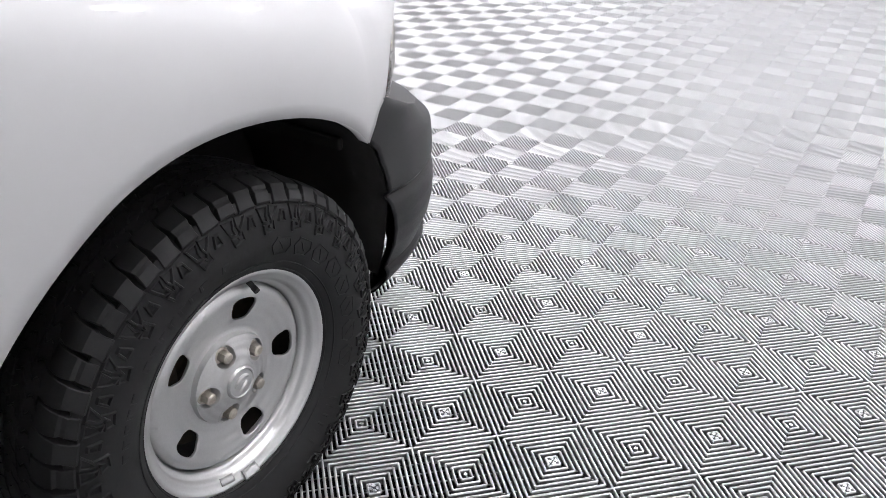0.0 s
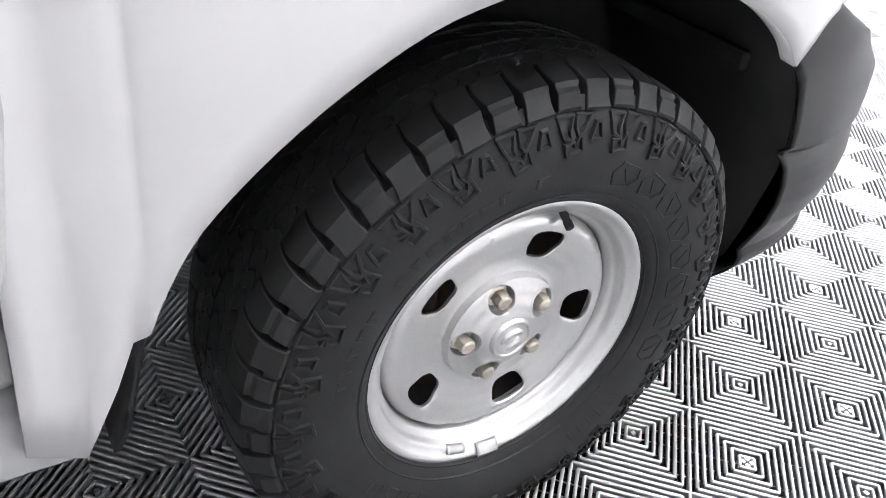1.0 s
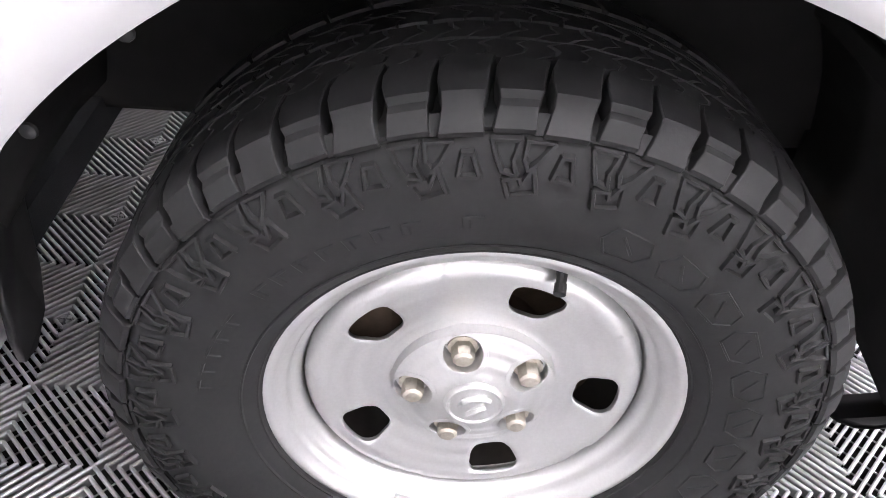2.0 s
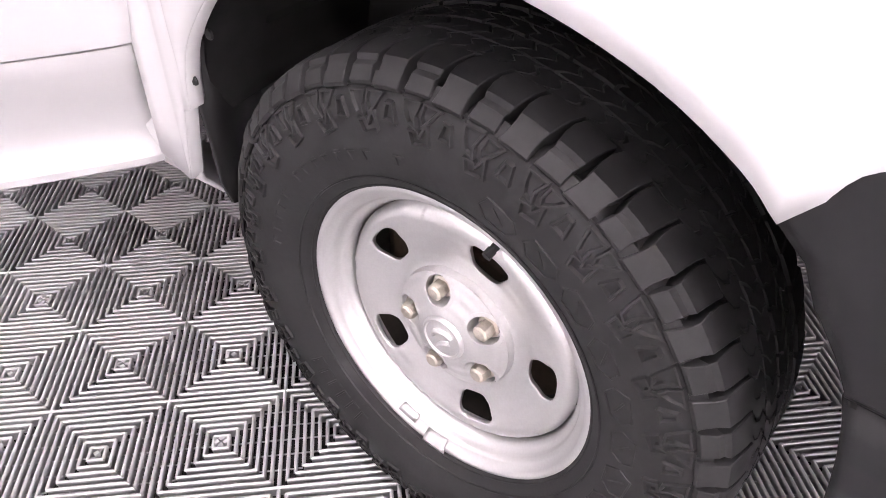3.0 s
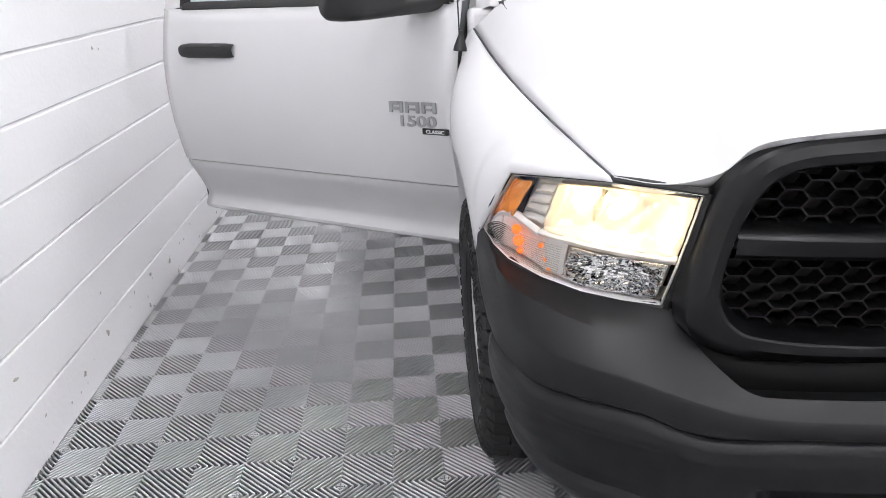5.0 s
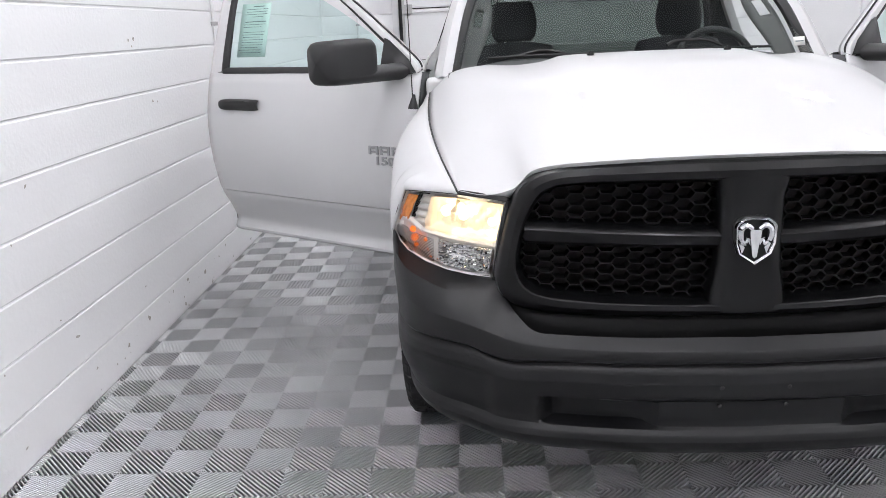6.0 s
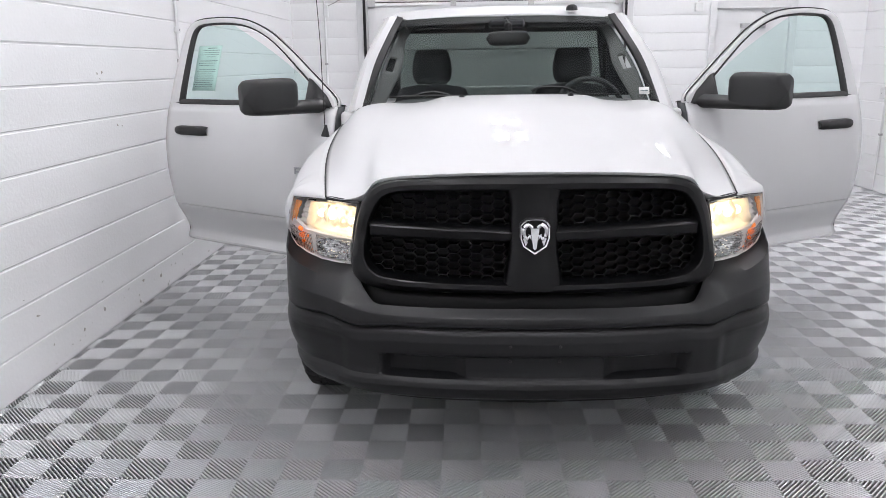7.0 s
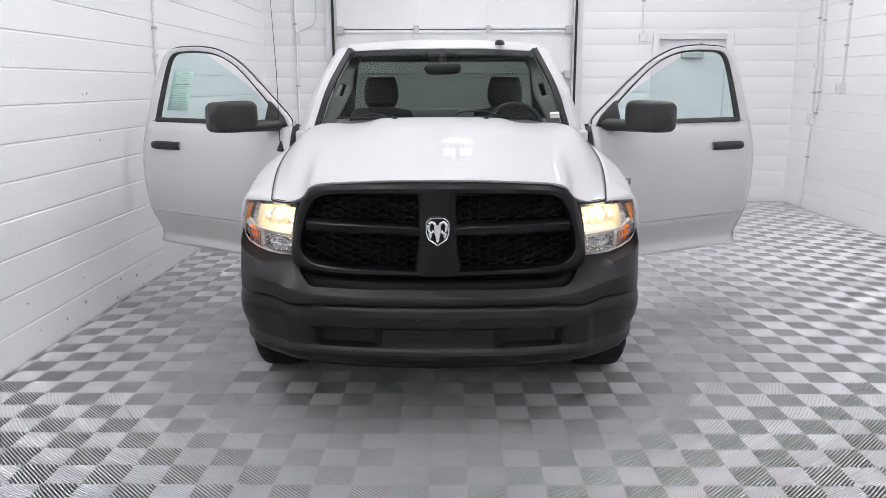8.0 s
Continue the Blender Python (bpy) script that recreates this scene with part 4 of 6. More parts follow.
def cab():
    # windscreen
    rows = []
    for k in range(13):
        t = k / 12
        rows.append(both([a.lerp(b, t) + Vector((0, -0.012 * math.sin(math.pi * t), 0.011 * math.sin(math.pi * t))) for a, b in zip(WS_BOT, WS_TOP)]))
    w = part("windscreen", sheeted(rows), M_WIND, truck, "clear windscreen glass")
    w.visible_shadow = False
    band = []
    for t in (0.90, 1.0):
        band.append(both([a.lerp(b, t) + Vector((0, -0.012 * math.sin(math.pi * t), 0.011 * math.sin(math.pi * t))) + Vector((0, 0.004, -0.003)) for a, b in zip(WS_BOT, WS_TOP)]))
    part("shade_band", sheeted(band), M_SEAL, w, "black top band")
    # roof
    rows = []
    for k in range(19):
        t = k / 18
        y = 2.36 + 0.80 * t
        row = []
        for i in range(21):
            s = i / 20
            u = 0.735 * s
            front = at_path(WS_TOP, s * 0.98)
            yy = front.y - 0.008 + (3.17 - front.y) * t
            crown = 1.838 - 0.030 * s ** 2 - 0.045 * smooth01(0.86, 1.0, s)
            z = crown - 0.060 * (1 - smooth01(0, 0.28, t)) ** 1.4 - 0.02 * t ** 4
            row.append(Vector((u * (0.905 + 0.095 * smooth01(0, 0.25, t)), yy, z)))
        rows.append(both(row))
    part("roof", sheeted(rows), M_PAINT, truck, angle=50, solid=0.02, offset=-1)
    part("headliner", sheeted([both([Vector((0.68 * s, y, 1.775 - 0.02 * s * s)) for s in (0, 0.25, 0.5, 0.75, 1.0)]) for y in (2.50, 2.7, 2.9, 3.13)]), M_TRIM, truck, solid=0.01)
    # pillars and side frame
    for sg in (-1, 1):
        a0, a1 = WS_BOT[-1], WS_TOP[-1]
        pts = [(a0 + Vector((0.035, -0.02, -0.05))), a0.lerp(a1, 0.33) + Vector((0.030, -0.012, 0.030)), a0.lerp(a1, 0.66) + Vector((0.026, -0.01, 0.030)), a1 + Vector((0.022, 0.0, 0.012))]
        rows = []
        for p in spline(pts, 5):
            rows.append([Vector((sg * (p.x + dx), p.y + dy, p.z + dz)) for dx, dy, dz in ((-0.035, -0.012, 0.006), (0.012, -0.012, 0.014), (0.048, 0.02, 0.0), (0.055, 0.07, -0.015), (0.02, 0.085, -0.02), (-0.035, 0.03, -0.014))])
        ap = part("a_pillar", sheeted(rows, True), M_PAINT, truck, angle=40)
        rows = []
        for p in spline(pts, 5):
            rows.append([Vector((sg * (p.x + dx), p.y + dy, p.z + dz)) for dx, dy, dz in ((-0.062, 0.002, 0.006), (-0.034, -0.016, 0.012), (-0.030, -0.010, 0.016), (-0.030, 0.04, -0.016), (-0.062, 0.02, -0.006))])
        part("screen_moulding", sheeted(rows, True), M_SEAL, ap, "black windscreen moulding")
        path = spline(pts, 10)
        bm = bmesh.new()
        grid = []
        for q, p in enumerate(path):
            f = q / (len(path) - 1)
            wide = 0.055 + 0.045 * math.sin(math.pi * min(1.0, f * 1.25)) ** 2
            grid.append([bm.verts.new((sg * (p.x - 0.055 - wide * e), p.y + 0.055 + 0.05 * e, p.z - 0.030 - 0.02 * e)) for e in (0, 0.2, 0.4, 0.6, 0.8, 1.0)])
        for q, (ga, gb) in enumerate(zip(grid, grid[1:])):
            for e in range(5):
                if not (11 <= q <= 15 and 1 <= e <= 2):
                    bm.faces.new((ga[e], ga[e + 1], gb[e + 1], gb[e]))
        part("pillar_trim", bm, M_TRIM, ap, "grey pillar trim with a grab hole", solid=0.012)
        # side rail of the roof and rear pillar
        rail = spline([(0.695, 2.52, 1.768), (0.715, 2.62, 1.783), (0.72, 2.90, 1.787), (0.72, 3.10, 1.775), (0.76, 3.15, 1.66), (0.86, 3.155, 1.40), (0.945, 3.15, 1.25), (0.965, 3.15, 0.95), (0.955, 3.15, 0.70), (0.90, 3.14, 0.47)], 4)
        rows = []
        for p in rail:
            rows.append([Vector((sg * (p.x + dx), p.y + dy, p.z + dz)) for dx, dy, dz in ((-0.03, -0.05, -0.005), (0.02, -0.05, -0.012), (0.022, 0.03, -0.006), (0.0, 0.045, 0.006), (-0.05, 0.04, 0.01))])
        part("rear_pillar", sheeted(rows, True), M_PAINT, truck, angle=50)
        part("rocker", sheeted([[Vector((sg * u, y, z)) for u, z in ((0.80, 0.50), (0.90, 0.50), (0.925, 0.47), (0.915, 0.40), (0.88, 0.36), (0.80, 0.36))] for y in (1.83, 2.5, 3.16)]), M_PAINT, truck, angle=40, solid=0.01)
        # front door post with kick panel
        part("door_post", boxed((min(sg * 0.80, sg * 0.905), 1.865, 0.50), (max(sg * 0.80, sg * 0.905), 1.95, 1.26)), M_PAINT, truck, bevel=0.02)
        for z in (0.72, 1.05):
            part("door_hinge", boxed((min(sg * 0.90, sg * 0.955), 1.868, z - 0.035), (max(sg * 0.90, sg * 0.955), 1.90, z + 0.035)), M_PAINT, truck, bevel=0.006)
    # back panel, rear window
    part("cab_back", boxed((-0.93, 3.14, 0.42), (0.93, 3.17, 1.29)), M_PAINT, truck, bevel=0.01)
    for sg in (-1, 1):
        part("rear_corner", prism([(sg * 0.70, 1.28), (sg * 0.93, 1.28), (sg * 0.74, 1.77), (sg * 0.645, 1.77)], 0.03, Matrix.Translation((0, 3.14, 0))), M_CLOTH, truck)
    part("rear_header", boxed((-0.70, 3.14, 1.705), (0.70, 3.17, 1.80)), M_CLOTH, truck, bevel=0.004)
    rw = part("rear_window", prism([(-0.715, 1.285), (0.715, 1.285), (0.665, 1.71), (-0.665, 1.71)], 0.005, Matrix.Translation((0, 3.152, 0))), M_REARGLASS, truck, "tinted rear window")
    rw.visible_shadow = False
    # cowl below the windscreen
    rows = [both([p + Vector((0, -0.015, -0.02)) for p in WS_BOT[:-3]]), both([Vector((p.x, p.y - 0.10, p.z - 0.055)) for p in WS_BOT[:-3]])]
    part("cowl", sheeted(rows), M_BLACK, truck, "black plastic cowl", solid=0.006)
    # floor and firewall
    part("cab_floor", boxed((-0.84, 1.80, 0.44), (0.84, 3.16, 0.49)), M_CLOTH, truck)
    part("firewall", boxed((-0.80, 1.74, 0.66), (0.80, 1.79, 1.22)), M_UNDER, truck)
    # roof marker
    bm = sheeted([[Vector((0.386 + r * 0.034 * math.cos(a), 2.44 + r * 0.055 * math.sin(a), 1.808 + h)) for a in [2 * math.pi * k / 16 for k in range(16)]] for r, h in ((1, -0.01), (0.95, 0.006), (0.75, 0.016), (0.4, 0.021), (0.02, 0.022))], True)
    part("roof_antenna", bm, M_BLACK, truck, "small black roof antenna puck")
    # whip antenna
    m = part("antenna_base", lathe([(0, 0.0), (0, 0.022), (0.012, 0.020), (0.045, 0.009), (0.06, 0.006), (0.06, 0)], 14), M_BLACK, truck, "black antenna base")
    m.matrix_basis = Matrix.Translation((-0.952, 1.65, 1.150)) @ pose(0, 0, 0, 0, -84, 0)
    part("antenna_mast", tube([(-0.952, 1.65, 1.20), (-0.955, 1.655, 1.6), (-0.975, 1.67, 2.02)], [0.0026, 0.0022, 0.0016], 6), M_SEAL, truck, "thin black whip antenna")
    # wipers
    for r, pts in ((0.006, [(-0.520, 1.715, 1.340), (-0.450, 1.712, 1.358), (-0.390, 1.700, 1.364), (-0.315, 1.655, 1.348)]), (0.007, [(0.095, 1.660, 1.366), (0.135, 1.675, 1.380), (0.210, 1.685, 1.382), (0.270, 1.690, 1.376), (0.330, 1.690, 1.352)]), (0.006, [(-0.630, 1.775, 1.338), (-0.430, 1.672, 1.346), (-0.230, 1.632, 1.345)]), (0.006, [(0.090, 1.625, 1.346), (0.320, 1.672, 1.346), (0.550, 1.755, 1.340)])):
        part("wiper", tube(spline(pts, 5), r, 6), M_SEAL, truck, "black wiper arm")



cab()


# ---------- wheels ----------
FLANGE = 0.107
SIDE = [(0.098, 0.222), (0.106, 0.228), (0.116, 0.240), (0.128, 0.265), (0.1345, 0.295), (0.1335, 0.325), (0.1285, 0.350), (0.1235, 0.3605), (0.116, 0.3670), (0.104, 0.3730), (0.088, 0.3760), (0.045, 0.3780), (0.0, 0.3785)]


def side_x(r):
    for (x1, r1), (x2, r2) in zip(SIDE, SIDE[1:]):
        if r1 <= r <= r2:
            return x1 + (x2 - x1) * (r - r1) / (r2 - r1)
    return SIDE[7][0]


def polar(x, r, a):
    return Vector((x, r * math.cos(a), r * math.sin(a)))


def solid_sweep(bm, section, a0, a1, skew=0.0, steps=2):
    """A section (x, r) swept through an angle, closed; skew turns it with x."""
    rows = []
    for k in range(steps + 1):
        a = a0 + (a1 - a0) * k / steps
        rows.append([polar(x, r, a + skew * (abs(x) - 0.09)) for x, r in section])
    vs = sheet(bm, rows, True)
    bm.faces.new(vs[0])
    bm.faces.new(vs[-1][::-1])


def tread_block(bm, outline, r0, r1, mid, pitch, sg):
    """A block with an outline of (x, share of a pitch), from radius r0 to r1."""
    lo = [bm.verts.new(polar(sg * x, r0, mid + t * pitch)) for x, t in outline]
    c = [sum(p[0] for p in outline) / len(outline), sum(p[1] for p in outline) / len(outline)]
    hi = [bm.verts.new(polar(sg * (c[0] + (x - c[0]) * 0.97), r1 - 6 * x * x * 0.2, mid + (c[1] + (t - c[1]) * 0.96) * pitch)) for x, t in outline]
    n = len(lo)
    for i in range(n):
        bm.faces.new((lo[i], lo[(i + 1) % n], hi[(i + 1) % n], hi[i]))
    bm.faces.new(hi)


def ridge(bm, pts, w=0.0016, h=0.0022, sg=1):
    """A fine raised line on the sidewall through (r, angle) points."""
    for (r1, a1), (r2, a2) in zip(pts, pts[1:]):
        p = polar(sg * side_x(r1), r1, a1)
        q = polar(sg * side_x(r2), r2, a2)
        d = (q - p).normalized()
        o = Vector((sg, 0, 0))
        s = d.cross(o).normalized() * w
        vs = [bm.verts.new(e + s * k + o * z) for e in (p - d * w * 0.5, q + d * w * 0.5) for k, z in ((-1.5, -0.001), (-0.7, h), (0.7, h), (1.5, -0.001))]
        for f in ((0, 4, 5, 1), (1, 5, 6, 2), (2, 6, 7, 3)):
            bm.faces.new([vs[k] for k in f])


def tyre(parent):
    prof = SIDE + [(-x, r) for x, r in SIDE[-2::-1]]
    bm = lathe(prof, 96)
    n = 56
    pitch = 2 * math.pi / n
    rnd = random.Random(4)
    # shoulder lugs: (x, r, half-width as a share of the pitch); long ones reach down the sidewall
    long_s = [(0.062, 0.3985, 0.455), (0.078, 0.3982, 0.46), (0.094, 0.3966, 0.445), (0.1090, 0.3930, 0.405), (0.1155, 0.3850, 0.380), (0.1220, 0.3765, 0.395), (0.1290, 0.3675, 0.44), (0.1275, 0.3625, 0.44)]
    short_s = [(0.066, 0.3983, 0.45), (0.080, 0.3980, 0.455), (0.094, 0.3962, 0.435), (0.1070, 0.3925, 0.395), (0.1105, 0.3865, 0.365), (0.1170, 0.3835, 0.365), (0.1215, 0.3760, 0.38), (0.1260, 0.3690, 0.41), (0.1248, 0.3650, 0.41)]

    def lug(sec, mid, sg, j):
        cols = []
        for s, drop in ((-1.04, 0.024), (-1.0, 0.0012), (-0.94, 0.0), (0.0, -0.0003), (0.94, 0.0), (1.0, 0.0012), (1.04, 0.024)):
            col = []
            for q, (x, r, w) in enumerate(sec):
                out = smooth01(0.098, 0.124, x)
                sk = 0.45 * (x - 0.09) + 0.07 * pitch * math.sin(70 * (x - 0.06)) * (1 - out)
                col.append(polar(sg * (x - drop * out * 0.75), r - drop * (1 - 0.55 * out), mid + (s * w + j * (1 - out)) * pitch + sk))
            cols.append(col)
        sheet(bm, cols)
        f = [c[0] for c in cols]
        bm.faces.new([bm.verts.new(p) for p in f])

    for sg in (1, -1):
        for k in range(n):
            mid = k * pitch + (pitch * 0.5 if sg < 0 else 0)
            lug(long_s if k % 2 else short_s, mid, sg, 0.03 * (rnd.random() - 0.5))
            if k % 2:
                # stepped foot in every other groove
                solid_sweep(bm, [(sg * x, r) for x, r in ((0.104, 0.372), (0.1145, 0.3775), (0.1190, 0.3715), (0.1255, 0.3640), (0.120, 0.360))], mid + 0.38 * pitch, mid + 0.62 * pitch, 0.45, 1)
        m = 44
        p2 = 2 * math.pi / m
        for k in range(m):
            a = k * p2 + (0.3 * p2 if sg < 0 else 0)
            for xa, xb, turn in ((0.0335, 0.0612, 0.0), (0.0022, 0.0312, 0.5)):
                ph = rnd.uniform(-0.3, 0.3)
                zig = lambda x: 0.13 * math.sin((x - xa) / (xb - xa) * 7.5 + 2.0 * turn) + 0.25 * (x - xa) / (xb - xa) - 0.12
                for t0, t1 in ((-0.465, -0.012 + 0.1 * ph), (0.012 + 0.1 * ph, 0.465)):
                    xs = [xa + (xb - xa) * q / 4 for q in range(5)]
                    low = [(x, t0 + zig(x)) for x in xs]
                    high = [(x, t1 + zig(x)) for x in xs[::-1]]
                    mid = 0.5 * (t0 + t1)
                    ring = low + [(xb + 0.0014 * (1 if t0 < 0 else -1), mid + zig(xb))] + high + [(xa + 0.0014 * (1 if t0 < 0 else -1), mid + zig(xa))]
                    tread_block(bm, ring, 0.374, 0.4000 + 0.0006 * rnd.random(), a + turn * p2, p2, sg)
    # raised pattern of the sidewall
    u = 2 * math.pi / 28
    shapes = [[(0.359, -0.34), (0.3595, -0.07), (0.346, -0.05), (0.337, -0.10), (0.344, -0.20), (0.359, -0.34)],
              [(0.3595, 0.00), (0.3595, 0.28), (0.348, 0.24), (0.335, 0.17), (0.332, 0.02), (0.344, 0.06), (0.3595, 0.00)],
              [(0.340, -0.16), (0.317, -0.23), (0.312, 0.08), (0.328, 0.15), (0.330, -0.02), (0.324, -0.05), (0.340, -0.16)],
              [(0.350, 0.47), (0.350, 0.57), (0.331, 0.63), (0.330, 0.40), (0.350, 0.47)]]
    for k in range(28):
        for s in shapes:
            ridge(bm, [(r, (t + k) * u) for r, t in s], 0.0019, 0.0042)
    for r, h in ((0.3640, 0.0042), (0.2485, 0.0016), (0.2330, 0.0012)):
        ridge(bm, [(r, 2 * math.pi * k / 96) for k in range(97)], 0.0013, h)
    # plain raised shapes where the sidewall carries lettering
    for k in range(8):
        a = radians(72 - 12.5 * k)
        ridge(bm, [(0.300, a), (0.297, a - 0.12), (0.283, a - 0.15), (0.268, a - 0.12), (0.267, a - 0.01), (0.284, a + 0.03), (0.300, a)], 0.0011, 0.0016)
        ridge(bm, [(0.292, a - 0.03), (0.276, a - 0.09)], 0.0014, 0.0012)
    for k in range(15):
        if k in (5, 13):
            continue
        a = radians(170 - 5.2 * k)
        ridge(bm, [(0.289, a), (0.277, a)], 0.0034, 0.0012)
        ridge(bm, [(0.289, a), (0.289, a - 0.05)], 0.0018, 0.0012)
    for k in range(6):
        a = radians(215 + 4.6 * k)
        ridge(bm, [(0.292, a), (0.268, a), (0.268, a + 0.05)], 0.0018, 0.0012)
        ridge(bm, [(0.292, radians(300 + 4.2 * k)), (0.272, radians(300 + 4.2 * k))], 0.0022, 0.0012)
    return part("tyre", bm, M_RUBBER, parent, "black all-terrain tyre with chunky tread", angle=32)


def disc_depth(r):
    """Depth behind the flange plane of the pressed wheel disc at a radius."""
    P = ((0.0, 0.012), (0.034, 0.012), (0.050, 0.0160), (0.070, 0.0225), (0.084, 0.0275), (0.0912, 0.0302), (0.0932, 0.0420), (0.098, 0.0435), (0.110, 0.0425), (0.130, 0.0385), (0.152, 0.0335), (0.168, 0.0300), (0.176, 0.0300), (0.182, 0.0325), (0.187, 0.0380), (0.190, 0.0440))
    for (r1, d1), (r2, d2) in zip(P, P[1:]):
        if r1 <= r <= r2:
            t = (r - r1) / (r2 - r1)
            return d1 + (d2 - d1) * (t * t * (3 - 2 * t))
    return P[-1][1]


def steel_wheel(name, full=True):
    # barrel and outer lip
    prof = [(FLANGE - d, r) for d, r in ((0.0520, 0.1800), (0.0520, 0.1895), (0.0480, 0.1915), (0.0400, 0.1925), (0.0325, 0.1945), (0.0290, 0.1985), (0.0275, 0.2015), (0.0235, 0.2040), (0.0180, 0.2052), (0.0130, 0.2075), (0.0105, 0.2105), (0.0085, 0.2150), (0.0040, 0.2185), (0.0008, 0.2225), (0.0, 0.2265), (0.0012, 0.2300), (0.0060, 0.2310), (0.0120, 0.2270), (0.016, 0.2220))]
    bm = lathe(prof, 96)
    # disc: inside the bolt ring, and five sectors each with a window
    inner = [(FLANGE - disc_depth(r), r) for r in (0.004, 0.02, 0.034, 0.039, 0.043, 0.0465, 0.050, 0.0535, 0.057, 0.0605, 0.064, 0.0675, 0.071, 0.0745, 0.078, 0.081, 0.084, 0.087, 0.0895, 0.0912, 0.0932, 0.0955, 0.098, 0.104)] + [(FLANGE - 0.0438, 0.1045), (FLANGE - 0.0445, 0.110)]
    join(bm, lathe(inner, 150))
    R0, R1, RM = 0.104, 0.190, 0.141
    for k in range(5):
        c = radians(69 + 72 * k)
        c1, c0 = math.atan2(1.0, (R1 - RM) / 0.040), math.atan2(1.0, (R0 - RM) / 0.040)
        marks = [-c1, c1, c0, 2 * math.pi - c0, 2 * math.pi - c1]
        win, edge = [], []
        for a in [p + (q - p) * i / 11 for p, q in zip(marks, marks[1:]) for i in range(11)]:
            # window: rounded, a little wider outside
            ca, sa = math.cos(a), math.sin(a)
            q = (abs(ca) ** 3.2 + abs(sa) ** 3.2) ** (-1 / 3.2)
            dr, dt = 0.0235 * q * ca, 0.0275 * q * sa * (1 + 0.10 * ca)
            win.append((RM + dr, dt / RM))
            # sector boundary met by the same direction
            lim = 1e9
            vr, vt = ca * 0.040, sa * radians(36)
            if ca > 1e-9:
                lim = min(lim, (R1 - RM) / vr)
            if ca < -1e-9:
                lim = min(lim, (R0 - RM) / vr)
            if abs(sa) > 1e-9:
                lim = min(lim, radians(36) / abs(vt))
            edge.append((RM + vr * lim, vt * lim))
        rows = [[polar(FLANGE - disc_depth(r) - 0.006, r, c + t) for r, t in win], [polar(FLANGE - disc_depth(r) - 0.0012, r, c + t) for r, t in win]]
        for f in (0.03, 0.10, 0.22, 0.36, 0.50, 0.64, 0.76, 0.86, 0.94, 1.0):
            row = []
            for (r, t), (r2, t2) in zip(win, edge):
                rr, tt = r + (r2 - r) * f, t + (t2 - t) * f
                row.append(polar(FLANGE - disc_depth(rr) , rr, c + tt))
            rows.append(row)
        b2 = bmesh.new()
        sheet(b2, rows, True)
        join(bm, b2)
    # holes for the nut seats
    gone = [f for f in bm.faces if any((f.calc_center_median() - polar(f.calc_center_median().x, 0.0680, radians(105 + 72 * k))).length < 0.0232 and f.calc_center_median().x > FLANGE - 0.05 for k in range(5))]
    bmesh.ops.delete(bm, geom=gone, context="FACES")
    bmesh.ops.remove_doubles(bm, verts=bm.verts, dist=4e-5)
    w = part(name, bm, M_STEEL, None, "silver painted steel wheel with five windows", angle=40)
    # silver barrel coloured dark, standing in for the shade inside the wheel
    part("barrel", lathe([(FLANGE - d, r) for d, r in ((0.215, 0.229), (0.215, 0.222), (0.205, 0.214), (0.19, 0.205), (0.16, 0.195), (0.11, 0.188), (0.060, 0.188), (0.047, 0.1895))], 64), M_BARREL_SHADE, w, "silver inner barrel with its shade in a dark colour")
    # centre cap with a plain relief
    part("centre_cap", lathe([(FLANGE - 0.0135, 0.0345), (FLANGE - 0.0085, 0.0335), (FLANGE - 0.0060, 0.0310), (FLANGE - 0.0060, 0.0290), (FLANGE - 0.0080, 0.0275), (FLANGE - 0.0075, 0.015), (FLANGE - 0.0070, 0.0)], 40), M_STEEL, w, "silver centre cap")
    bm = tube(spline([(FLANGE - 0.0085, 0.016, 0.008), (FLANGE - 0.0065, 0.006, 0.014), (FLANGE - 0.0065, -0.010, 0.010), (FLANGE - 0.0085, -0.016, -0.002)], 4), 0.0040, 6)
    join(bm, tube(spline([(FLANGE - 0.0085, 0.012, -0.002), (FLANGE - 0.0065, 0.002, -0.006), (FLANGE - 0.0085, -0.006, -0.016)], 4), 0.0045, 6))
    part("cap_relief", bm, M_STEEL, w)
    for k in range(5):
        a = radians(105 + 72 * k)
        c = polar(0, 0.0680, a)
        rows = []
        for q, lift, fixed in ((0.0278, -0.0012, 0), (0.0268, 0.0003, 0), (0.0245, 0.0005, 0), (0.0228, 0.0005, 0), (0.0216, 0.0004, 0), (0.0206, -0.0012, 0), (0.0198, 0.0, 0.040), (0.0060, 0.0, 0.0405)):
            row = []
            for j in range(40):
                t = 2 * math.pi * j / 40
                p = polar(0, 0.0680, a) + Vector((0, q * math.cos(t), q * math.sin(t)))
                row.append(Vector((FLANGE - (fixed or disc_depth(p.length)) + lift, p.y, p.z)))
            rows.append(row)
        cup = bmesh.new()
        sheet(cup, rows, True)
        part("nut_seat", cup, M_STEEL, w)
        bm = bmesh.new()
        rows = []
        for d, r, six in ((0.037, 0.0165, 0), (0.034, 0.0165, 0), (0.033, 0.0128, 1), (0.020, 0.0128, 1), (0.016, 0.0112, 0), (0.0135, 0.0080, 0), (0.0128, 0.0, 0)):
            rows.append([Vector((FLANGE - d + 0.001, 0, 0)) + polar(0, max(r, 0.0003) * (1.0 if not six or j % 2 == 0 else 0.866 / 1.0), radians(30 * j + 13 * k)) for j in range(12)])
        sheet(bm, rows, True)
        bm.transform(Matrix.Translation(c))
        part("lug_nut", bm, M_NUT, w, "worn zinc lug nut", angle=25)
    v = polar(FLANGE - 0.034, 0.194, radians(69))
